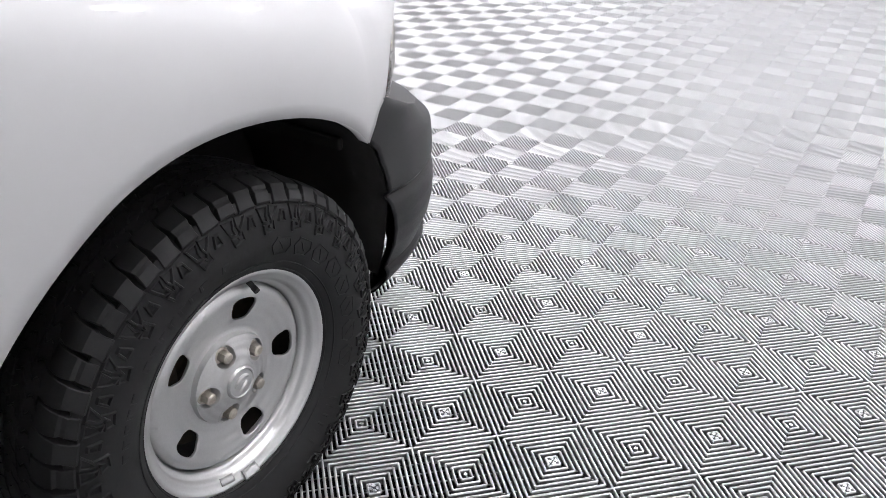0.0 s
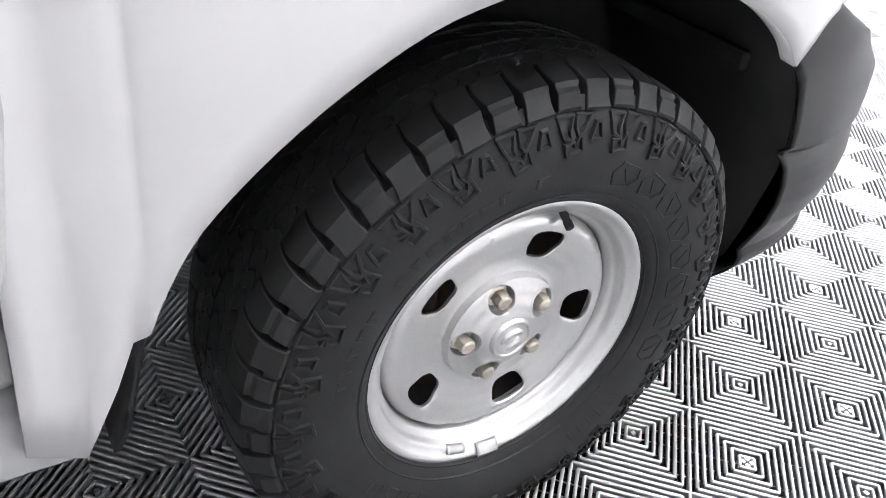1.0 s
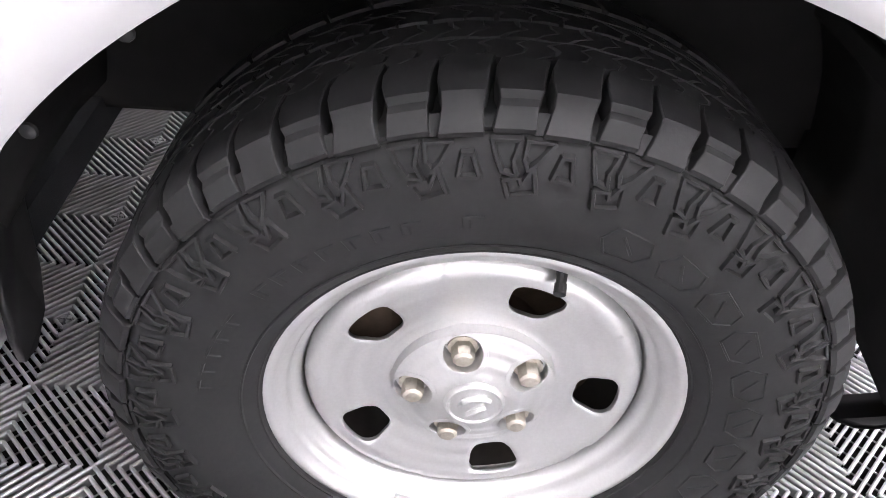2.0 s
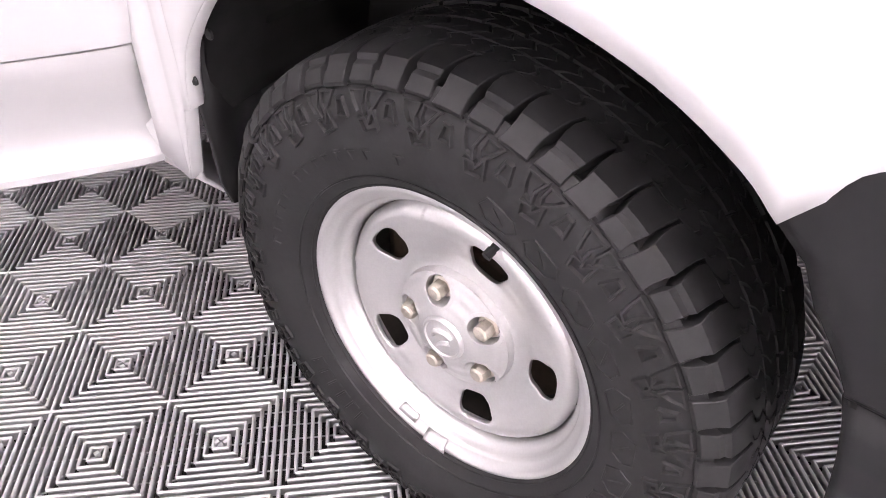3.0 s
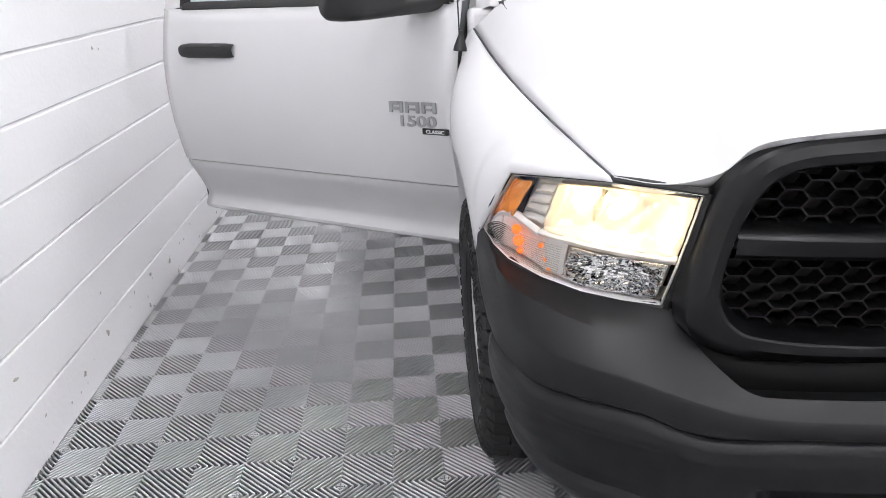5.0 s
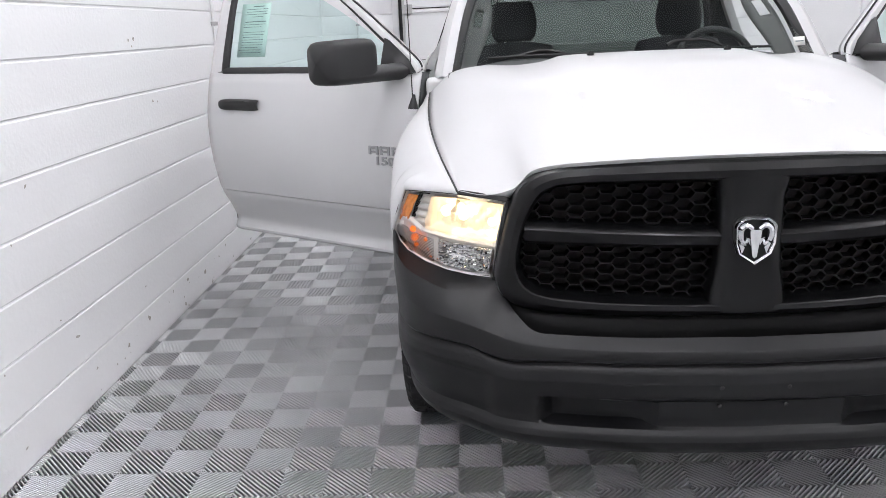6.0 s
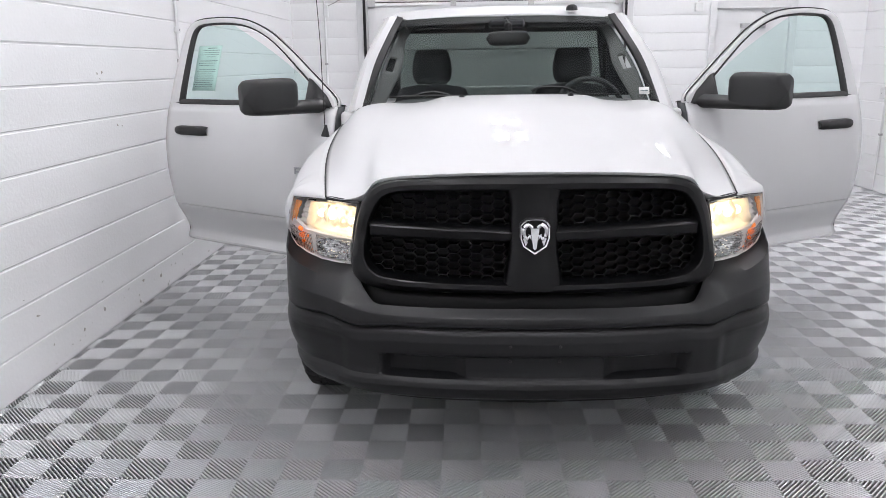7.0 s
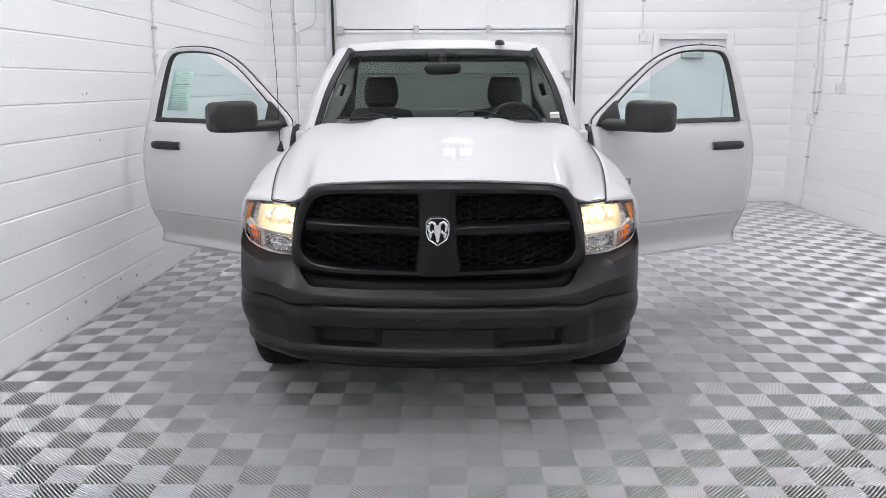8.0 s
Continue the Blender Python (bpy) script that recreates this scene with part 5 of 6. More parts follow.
    tip = polar(FLANGE - 0.010, 0.183, radians(69))
    part("valve_stem", tube([v, v.lerp(tip, 0.4), v.lerp(tip, 0.55), v.lerp(tip, 0.56), tip], [0.006, 0.0055, 0.0048, 0.0062, 0.0062], 10), M_SEAL, w, "black valve stem")
    part("balance_weight", lathe([(FLANGE + 0.002, 0.2295), (FLANGE + 0.003, 0.224), (FLANGE - 0.002, 0.216), (FLANGE - 0.010, 0.2105)], 6, 262, 272), M_METAL, w, "grey balance weight", solid=0.003)
    part("balance_weight", lathe([(FLANGE - 0.0035, 0.2165), (FLANGE - 0.008, 0.2105), (FLANGE - 0.0155, 0.2065)], 5, 247, 256), M_METAL, w, "grey balance weight", solid=0.003)
    tyre(w)
    return w


wheel = steel_wheel("wheel")
wheel.parent = truck
wheel.matrix_basis = pose(-0.853, AXLE_F, HUB_Z, 0, 0, 180)
for m in (pose(0.853, AXLE_F, HUB_Z), pose(-0.853, AXLE_R, HUB_Z, 0, 0, 180), pose(0.853, AXLE_R, HUB_Z)):
    copy_thing(wheel, m)


# ---------- wheel houses, brakes and underside ----------
def wheel_house(sg):
    rows = []
    arch = spline([(0.918, 0.772, 0.34), (0.955, 0.797, 0.46), (0.986, 0.828, 0.61), (0.998, 0.918, 0.765), (0.96, 1.05, 0.905), (0.965, 1.28, 0.945), (0.955, 1.50, 0.90), (0.945, 1.66, 0.78), (0.935, 1.745, 0.64), (0.92, 1.775, 0.52)], 5)
    for f in (0.0, 0.3, 0.6, 1.0):
        rows.append([Vector((sg * (p.x - 0.02 - f * 0.40), p.y, p.z + 0.012 + 0.02 * math.sin(math.pi * f))) for p in arch])
    part("air_dam", boxed((min(sg * 0.30, sg * 0.70), 0.53, 0.335), (max(sg * 0.30, sg * 0.70), 0.80, 0.345)), M_UNDER, truck)
    part("splash_plate", boxed((min(sg * 0.28, sg * 0.72), 0.52, 0.335), (max(sg * 0.28, sg * 0.72), 0.527, 0.52)), M_UNDER, truck)
    bm = bmesh.new()
    bm.faces.new([bm.verts.new((sg * u, 0.765, z)) for u, z in ((0.70, 0.36), (0.870, 0.36), (0.91, 0.50), (0.93, 0.60), (0.70, 0.60))])
    part("bumper_end_plate", bm, M_UNDER, truck, solid=0.006)
    lin = part("wheel_liner", sheeted(rows), M_UNDER, truck, "black wheel arch liner", solid=0.006)
    for k in range(14, 36, 6):
        p = arch[k]
        part("liner_rib", boxed((min(sg * 0.62, sg * 0.90), p.y - 0.008, p.z - 0.016), (max(sg * 0.62, sg * 0.90), p.y + 0.008, p.z + 0.012)), M_UNDER, lin, bevel=0.004)
    # flap that hangs behind the wheel
    fl = [(0.80, 1.775, 0.70), (0.935, 1.752, 0.66), (0.936, 1.758, 0.560), (0.924, 1.768, 0.500), (0.912, 1.785, 0.410), (0.889, 1.80, 0.351), (0.86, 1.80, 0.345), (0.82, 1.80, 0.37), (0.80, 1.80, 0.42)]
    bm = bmesh.new()
    vs = [bm.verts.new((sg * u, y, z)) for u, y, z in fl]
    bm.faces.new(vs)
    part("mud_flap", bm, M_BLACK, truck, "black plastic arch flap", solid=0.008)
    for y, z in ((1.668, 0.716), (1.728, 0.632), (1.575, 0.806)):
        bm = lathe([(0, 0.0), (0, 0.008), (0.003, 0.007), (0.005, 0.0)], 10)
        bm.transform(Matrix.Translation((sg * 0.950, y + 0.004, z - 0.006)) @ (pose(0, 0, 0, 0, 0, 180) if sg < 0 else Matrix()))
        part("liner_clip", bm, M_BLACK, lin)
    # brake disc, caliper, knuckle and arms
    bm = lathe([(0.0, 0.075), (0.0, 0.168), (0.026, 0.168), (0.026, 0.085), (0.045, 0.083), (0.045, 0.0)], 40)
    bm.transform(Matrix.Translation((sg * 0.845, AXLE_F, HUB_Z)) @ (pose(0, 0, 0, 0, 0, 180) if sg < 0 else Matrix()) @ Matrix.Translation((-0.02, 0, 0)))
    part("brake_disc", bm, M_RUST, truck, "rust-brown brake disc")
    part("brake_caliper", boxed((min(sg * 0.80, sg * 0.88), AXLE_F + 0.075, HUB_Z - 0.09), (max(sg * 0.80, sg * 0.88), AXLE_F + 0.165, HUB_Z + 0.11)), M_RUST, truck, bevel=0.02)
    part("strut", tube([(sg * 0.66, AXLE_F, 0.42), (sg * 0.60, AXLE_F + 0.02, 0.90)], [0.05, 0.035], 12), M_UNDER, truck)
    part("lower_arm", tube([(sg * 0.78, AXLE_F, 0.29), (sg * 0.40, AXLE_F + 0.10, 0.30)], 0.035, 8), M_UNDER, truck)
    part("tie_rod", tube([(sg * 0.74, AXLE_F - 0.12, 0.36), (sg * 0.25, AXLE_F - 0.12, 0.38)], 0.014, 8), M_UNDER, truck)
    part("frame_rail", boxed((min(sg * 0.42, sg * 0.52), 0.40, 0.47), (max(sg * 0.42, sg * 0.52), 5.3, 0.60)), M_UNDER, truck, bevel=0.01)
    part("inner_wing", boxed((min(sg * 0.52, sg * 0.56), 0.55, 0.53), (max(sg * 0.52, sg * 0.56), 1.80, 1.00)), M_UNDER, truck)


for sg in (-1, 1):
    wheel_house(sg)
part("engine_tray", boxed((-0.50, 0.45, 0.42), (0.50, 1.45, 0.45)), M_UNDER, truck)
part("engine_block", boxed((-0.40, 0.55, 0.46), (0.40, 1.70, 0.98)), M_UNDER, truck, bevel=0.03)
part("rear_axle", tube([(-0.72, AXLE_R, HUB_Z), (0.72, AXLE_R, HUB_Z)], 0.05, 10), M_UNDER, truck)


# ---------- load bed ----------
def bed():
    for sg in (-1, 1):
        rows = []
        arch = lambda y: 0.50 if abs(y - AXLE_R) > 0.47 else max(0.50, HUB_Z + 0.52 * math.sqrt(max(0.0, 1 - ((y - AXLE_R) / 0.475) ** 2)))
        for k in range(49):
            y = 3.20 + 2.22 * k / 48
            z0 = arch(y)
            sec = [(0.90, 1.30), (0.955, 1.295), (0.978, 1.26), (0.985, 1.05), (0.990, 0.95)]
            col = [Vector((sg * u, y, z)) for u, z in sec] + [Vector((sg * (0.985 - 0.03 * smooth01(0.7, 0.5, z)), y, z)) for z in (0.93 + (z0 - 0.93) * f for f in (0.0, 0.35, 0.7, 1.0))]
            rows.append(col)
        part("bed_side", sheeted(rows), M_PAINT, truck, angle=40, solid=0.02)
        part("tail_lamp", boxed((min(sg * 0.88, sg * 0.985), 5.36, 0.86), (max(sg * 0.88, sg * 0.985), 5.43, 1.25)), M_AMBER, truck, bevel=0.02)
    part("bed_floor", boxed((-0.90, 3.22, 0.74), (0.90, 5.38, 0.78)), M_BLACK, truck)
    part("bed_front", boxed((-0.92, 3.20, 0.60), (0.92, 3.24, 1.28)), M_PAINT, truck, bevel=0.01)
    part("tailgate", boxed((-0.86, 5.36, 0.72), (0.86, 5.42, 1.29)), M_PAINT, truck, bevel=0.015)
    part("rear_bumper", boxed((-0.95, 5.40, 0.46), (0.95, 5.52, 0.66)), M_BUMPER, truck, bevel=0.03)


bed()


# ---------- doors ----------
SKIN = [(0.402, 0.106), (0.408, 0.098), (0.418, 0.096), (0.440, 0.107), (0.458, 0.113), (0.475, 0.112), (0.50, 0.104), (0.54, 0.086), (0.58, 0.064), (0.61, 0.046), (0.634, 0.034), (0.641, 0.032), (0.644, 0.047), (0.650, 0.047), (0.654, 0.024), (0.68, 0.018), (0.74, 0.006), (0.82, -0.008), (0.90, -0.014), (1.00, -0.014), (1.08, -0.008), (1.16, 0.008), (1.23, 0.026), (1.285, 0.044)]


def skin_in(z):
    """How far the door's outer face leans in at a height."""
    P = SKIN + [(1.40, 0.082), (1.58, 0.150), (1.71, 0.200), (1.80, 0.240)]
    if z <= P[0][0]:
        return P[0][1]
    for (z1, d1), (z2, d2) in zip(P, P[1:]):
        if z1 <= z <= z2:
            return d1 + (d2 - d1) * (z - z1) / (z2 - z1)
    return P[-1][1]


FRAME_OUT = [(-0.050, 1.275), (-0.03, 1.325), (0.08, 1.400), (0.20, 1.474), (0.32, 1.548), (0.43, 1.612), (0.56, 1.682), (0.70, 1.738), (0.84, 1.776), (1.00, 1.795), (1.15, 1.798), (1.26, 1.792), (1.325, 1.770), (1.355, 1.72), (1.365, 1.60), (1.368, 1.45), (1.370, 1.275)]
FRAME_IN = [(0.075, 1.300), (0.078, 1.345), (0.14, 1.385), (0.235, 1.448), (0.345, 1.520), (0.455, 1.590), (0.575, 1.655), (0.70, 1.705), (0.83, 1.738), (0.98, 1.753), (1.10, 1.755), (1.19, 1.752), (1.235, 1.735), (1.255, 1.69), (1.255, 1.58), (1.245, 1.45), (1.235, 1.300)]


def text_turn(k):
    """Turns flat lettering to stand upright on a door's outer face."""
    return Matrix(((-k, 0, 0, 0), (0, 0, k, 0), (0, 1, 0, 0), (0, 0, 0, 1))) if k > 0 else Matrix(((1, 0, 0, 0), (0, 0, -1, 0), (0, 1, 0, 0), (0, 0, 0, 1)))


def raised_text(name, words, size, parent, m, material, label, depth=0.003, stretch=1.0):
    """Lettering as a solid mesh, centred on its foot."""
    cu = bpy.data.curves.new(name, "FONT")
    cu.body, cu.size, cu.extrude, cu.align_x, cu.offset = words, size, depth, "CENTER", 0.0012 * size / 0.047
    scrap = bpy.data.objects.new(name, cu)
    me = bpy.data.meshes.new_from_object(scrap)
    bpy.data.objects.remove(scrap)
    bpy.data.curves.remove(cu)
    bm = bmesh.new()
    bm.from_mesh(me)
    bpy.data.meshes.remove(me)
    bm.transform(m @ Matrix.Diagonal((stretch, 1, 1, 1)))
    return part(name, bm, material, parent, label)


def front_door(sg, angle_open):
    """An open front door. Local axes: along the door, outward, up; its hinge line at the origin."""
    a = radians(angle_open)
    d = Vector((sg * math.sin(a), math.cos(a), 0))
    n = Vector((sg * math.cos(a), -math.sin(a), 0))
    k = -sg                       # +1 where the axes along, outward, up are right-handed
    m = Matrix((d, k * n, Vector((0, 0, 1)))).transposed().to_4x4()
    m.translation = (sg * 1.0, 1.86, 0)

    def D(s, o, z):
        return Vector((s, k * o, z))

    rows = []
    for z, dd in SKIN:
        row = []
        for i in range(29):
            s = -0.055 + 1.425 * i / 28
            edge = 0.012 * (smooth01(0.02, -0.055, s) + smooth01(1.34, 1.37, s)) + 0.008 * (s / 1.37 - 0.5) ** 2
            row.append(D(s, -dd - edge, z))
        rows.append(row)
    door = part("door", sheeted(rows), M_PAINT, truck, "white front door standing open", angle=30, solid=0.012, offset=0)
    door.matrix_basis = m
    # inner shell and trim
    rows = [[D(s, -skin_in(z) - t, z) for s, t in ((-0.05, 0.02), (-0.045, 0.085), (0.1, 0.105), (0.7, 0.115), (1.3, 0.105), (1.36, 0.085), (1.368, 0.02))] for z in (0.406, 0.52, 0.65, 0.90, 1.10, 1.22, 1.285)]
    part("door_trim", sheeted(rows), M_DASH, door, "dark grey inner trim", angle=50, solid=0.006)
    part("door_sill", sheeted([[D(s, -skin_in(1.285) - t, z) for s in (-0.05, 0.3, 0.7, 1.1, 1.368)] for t, z in ((0.0, 1.284), (0.03, 1.296), (0.08, 1.294), (0.10, 1.284))]), M_SEAL, door)
    # window frame
    fo, fi = spline([(s, 0, z) for s, z in FRAME_OUT], 3), spline([(s, 0, z) for s, z in FRAME_IN], 3)
    rows = []
    for f, t in ((0.0, 0.045), (0.0, 0.012), (0.06, 0.002), (0.20, 0.0), (0.60, 0.002), (0.70, 0.008), (0.72, 0.05), (0.0, 0.055)):
        row = []
        for p, q in zip(fo, fi):
            v = p.lerp(q, f)
            row.append(D(v.x, -skin_in(v.z) - t, v.z))
        rows.append(row)
    part("window_frame", sheeted(rows), M_PAINT, door, angle=40)
    rows = []
    for f, t in ((0.68, 0.006), (0.72, 0.003), (0.92, 0.004), (1.0, 0.012), (1.0, 0.024)):
        rows.append([D(v.x, -skin_in(v.z) - t, v.z) for v in (p.lerp(q, f) for p, q in zip(fo, fi))])
    part("window_seal", sheeted(rows), M_SEAL, door, "black rubber window seal", angle=50)
    part("gap_line", tube([D(p.x - 0.004, -skin_in(p.z) - 0.022, p.z + 0.004) for p in fo[1:-8]], 0.0045, 6), M_SEAL, door)
    rows = [[D(s, -skin_in(z) - t, z) for s in (-0.02, 0.08, 0.5, 0.9, 1.25)] for z, t in ((1.278, -0.002), (1.286, -0.010), (1.302, -0.008), (1.312, 0.012))]
    part("belt_moulding", sheeted(rows), M_SEAL, door, "black belt moulding", angle=50)
    # glass
    rows = []
    for j in range(9):
        z = 1.295 + (1.752 - 1.295) * j / 8
        s0 = 0.07 if z < 1.34 else 0.07 + (z - 1.34) / (1.752 - 1.34) * 0.86 * (0.75 + 0.25 * (z - 1.34) / 0.41)
        rows.append([D(s0 + (1.25 - s0) * i / 6, -skin_in(z) - 0.018, z) for i in range(7)])
    g = part("window_glass", sheeted(rows), M_GLASS, door, "clear greenish side glass")
    g.visible_shadow = False
    # sail plate
    bm = bmesh.new()
    vs = [bm.verts.new(D(s, -skin_in(z) + 0.002, z)) for s, z in ((-0.035, 1.285), (0.165, 1.285), (0.165, 1.435), (0.14, 1.425), (0.02, 1.345))]
    bm.faces.new(vs)
    part("mirror_sail", bm, M_BLACK, door, "black mirror sail", solid=0.02)
    # mirror: arm and head, long way out from the door
    rows = []
    for f in [j / 8 for j in range(9)]:
        o = -0.03 + 0.40 * f
        w, h = 0.062 - 0.012 * f, (0.038 - 0.008 * f) * (1 if f < 0.99 else 0.5)
        c = D(0.062 + 0.03 * f, o, 1.292 - 0.004 * f)
        rows.append([c + D(w * math.cos(t) * (1 + 0.1 * abs(math.cos(t))), 0, h * math.sin(t)) for t in [2 * math.pi * q / 14 for q in range(14)]])
    part("mirror_arm", sheeted(rows, True), M_BLACK, door, "black mirror arm", angle=60)
    rows = []
    for f in [j / 16 for j in range(17)]:
        o = 0.125 + 0.305 * f
        e = (1 - abs(2 * f - 1) ** 9) ** 0.5 if 0 < f < 1 else 0.02
        e = max(e, 0.03)
        w, h = 0.083 * e * (1 - 0.10 * f), (0.093 - 0.004 * f) * e
        c = D(0.095 + 0.02 * f, o, 1.352 - 0.004 * f)
        row = []
        for t in [2 * math.pi * q / 24 for q in range(24)]:
            ct, st = math.cos(t), math.sin(t)
            row.append(c + D(w * (abs(ct) ** 0.45) * (1 if ct > 0 else -1), 0, h * (abs(st) ** 0.38) * (1 if st > 0 else -1)))
        rows.append(row)
    part("mirror_head", sheeted(rows, True), M_BLACK, door, "black door mirror housing", angle=60)
    part("mirror_glass", boxed(*sorted_box(D(0.168, 0.15, 1.285), D(0.174, 0.40, 1.42))), M_CHROME, door, "mirror glass", bevel=0.002)
    # pull handle
    rows = []
    for f in [j / 12 for j in range(13)]:
        s = 0.945 + 0.300 * f
        e = min(1.0, 6 * min(f, 1 - f) + 0.25)
        zc = 1.123
        o = -skin_in(zc)
        rows.append([D(s, o + q * (0.55 + 0.45 * e), zc + h * (0.75 + 0.25 * e)) for q, h in ((-0.004, 0.030), (0.010, 0.030), (0.030, 0.020), (0.036, 0.006), (0.034, -0.012), (0.020, -0.026), (-0.004, -0.028))])
    bm = sheeted(rows)
    h = part("door_handle", bm, M_BLACK, door, "black pull handle", angle=40)
    part("handle_recess", sheeted([[D(1.035 + 0.14 * i / 4, -skin_in(1.145) + 0.031, 1.139 + 0.008 * j) for i in range(5)] for j in range(2)]), M_SEAL, door, solid=0.003)
    # raised badge: plain letter-sized blocks above, the model figures below, and a dark plate
    for i in range(3):
        s0 = 0.158 - 0.068 * i
        o = -skin_in(0.94)
        bm = bmesh.new()
        for lo, hi in (((0.0, 0.0), (0.014, 0.040)), ((0.044, 0.0), (0.058, 0.040)), ((0.014, 0.028), (0.044, 0.040)), ((0.014, 0.010), (0.044, 0.018))):
            box(bm, *sorted_box(D(s0 + lo[0], o, 0.917 + lo[1]), D(s0 + hi[0], o + 0.011, 0.917 + hi[1])))
        part("badge_bar", bm, M_BADGE, door, "grey metal badge block", bevel=0.002)
    raised_text("model_figure", "1500", 0.054, door, Matrix.Translation(D(0.105, -skin_in(0.89) + 0.007, 0.870)) @ text_turn(k), M_BADGE, "grey metal model figure", stretch=1.5)
    plate = part("badge_plate", boxed(*sorted_box(D(-0.022, -skin_in(0.85) + 0.0, 0.843), D(0.085, -skin_in(0.85) + 0.010, 0.865))), M_SEAL, door, "small black badge plate", bevel=0.003)
    raised_text("plate_lettering", "CLASSIC", 0.0175, plate, Matrix.Translation(D(0.0315, -skin_in(0.85) + 0.0102, 0.848)) @ text_turn(k), M_FROST, "white lettering", depth=0.001, stretch=1.15)
    return door, D, m


def sorted_box(p, q):
    return Vector((min(p.x, q.x), min(p.y, q.y), min(p.z, q.z))), Vector((max(p.x, q.x), max(p.y, q.y), max(p.z, q.z)))


_, DW, MW = front_door(-1, 57.0)
front_door(1, 60.0)

# paper form stuck inside the passenger window; its print as plain bars
notice = thing("paper_notice", "pale green printed form taped inside the side window", "notice")
notice.matrix_basis = Matrix.Translation((XC, 0, 0)) @ MW


def on_glass(s, z, t):
    return DW(s, -skin_in(z) - t, z)


part("sheet", sheeted([[on_glass(s0 + (s1 - s0) * i / 4, z, 0.0235) for i in range(5)] for z, s0, s1 in ((1.362, 0.972, 1.190), (1.45, 0.978, 1.196), (1.54, 0.984, 1.202), (1.632, 0.990, 1.208))]), M_PAPER, notice, "pale green sheet", solid=0.0006)
prn = random.Random(7)
for k in range(19):
    z = 1.615 - 0.0128 * k
    if k in (5, 9):
        continue
    s0 = 1.005 + (0.03 if k % 4 == 0 else 0)
    s1 = 1.165 + 0.02 * prn.random() if k not in (0, 4) else 1.12
    h = 0.0022 if k not in (0, 6) else 0.004
    part("print_bar", sheeted([[on_glass(s, zz, 0.0222) for s in (s0, (s0 + s1) / 2, s1)] for zz in (z, z + h)]), M_INK, notice)


# ---------- cabin ----------
def seat(u):
    s = part("seat", sheeted([[Vector((u + w * c, 2.35 + 0.42 * t, 0.86 + h)) for c, h in ((-1, -0.04), (-0.9, 0.03), (-0.5, 0.012), (0, 0.0), (0.5, 0.012), (0.9, 0.03), (1, -0.04))] for t, w in ((0, 0.24), (0.3, 0.26), (0.7, 0.26), (1.0, 0.25))]), M_CLOTH, truck, "dark grey cloth seat", solid=0.12, offset=-1)
    rows = []
    for t in [k / 10 for k in range(11)]:
        z = 0.84 + 0.535 * t
        y = 2.72 + 0.13 * t
        w = 0.25 - 0.035 * smooth01(0.75, 1.0, t)
        rows.append([Vector((u + w * c, y + q, z - (0.03 * abs(c) ** 3 if t > 0.9 else 0))) for c, q in ((-1, 0.05), (-0.96, -0.02), (-0.8, -0.045), (-0.4, -0.02), (0, -0.012), (0.4, -0.02), (0.8, -0.045), (0.96, -0.02), (1, 0.05), (0.9, 0.11), (0, 0.13), (-0.9, 0.11))])
    part("backrest", sheeted(rows, True), M_CLOTH, s, angle=70)
    rows = []
    for t in [k / 12 for k in range(13)]:
        e = max(0.05, (1 - abs(2 * t - 1) ** 4) ** 0.5)
        z = 1.375 + 0.215 * t
        rows.append([Vector((u + 0.128 * (0.80 + 0.20 * e) * (abs(math.cos(a)) ** 0.6) * (1 if math.cos(a) > 0 else -1) * (0.90 + 0.10 * math.sin(math.pi * min(1, t * 1.2))), 2.86 + 0.055 * e * math.sin(a) + 0.02 * t, z)) for a in [2 * math.pi * q / 20 for q in range(20)]])
    bm = sheeted(rows, True)
    bmesh.ops.holes_fill(bm, edges=bm.edges)
    part("headrest", bm, M_CLOTH, s, "dark grey cloth headrest", angle=70)
    for d in (-0.05, 0.05):
        part("headrest_post", tube([(u + d, 2.86, 1.28), (u + d, 2.86, 1.40)], 0.007, 6), M_METAL, s)


for u in (-0.455, 0.455):
    seat(u)
part("centre_seat", boxed((-0.16, 2.40, 0.72), (0.14, 2.80, 0.95)), M_CLOTH, truck, bevel=0.04)
part("bench_back", boxed((-0.70, 2.95, 0.60), (0.70, 3.12, 1.295)), M_CLOTH, truck, bevel=0.05)
rows = []
for y, z in ((1.66, 1.285), (1.80, 1.300), (1.95, 1.296), (2.06, 1.275), (2.12, 1.22), (2.14, 1.10), (2.10, 0.90)):
    rows.append(both([Vector((u, y - 0.05 * (1 - (u / 0.8) ** 2) * (y < 1.9), z - 0.03 * (u / 0.8) ** 4 + (0.022 * math.exp(-((u - 0.48) / 0.17) ** 2) if 1.9 < y < 2.1 else 0))) for u in (0.0, 0.15, 0.27, 0.40, 0.53, 0.66, 0.80)]))
part("dashboard", sheeted(rows), M_DASH, truck, "dark grey dashboard", angle=60, solid=0.02)
ring = []
for k in range(33):
    a = 2 * math.pi * k / 32
    ring.append(Vector((0.48 + 0.185 * math.cos(a), 2.26 + 0.075 * math.sin(a), 1.240 + 0.168 * math.sin(a))))
sw = part("steering_wheel", tube(ring, 0.016, 8, False), M_DASH, truck, "dark steering wheel", angle=60)
part("hub", boxed((0.41, 2.22, 1.185), (0.55, 2.27, 1.295)), M_DASH, sw, bevel=0.02)
for p in ((0.31, 2.26, 1.245), (0.65, 2.26, 1.245), (0.48, 2.19, 1.085)):
    part("spoke", tube([(0.48, 2.245, 1.235), p], 0.014, 6), M_DASH, sw)
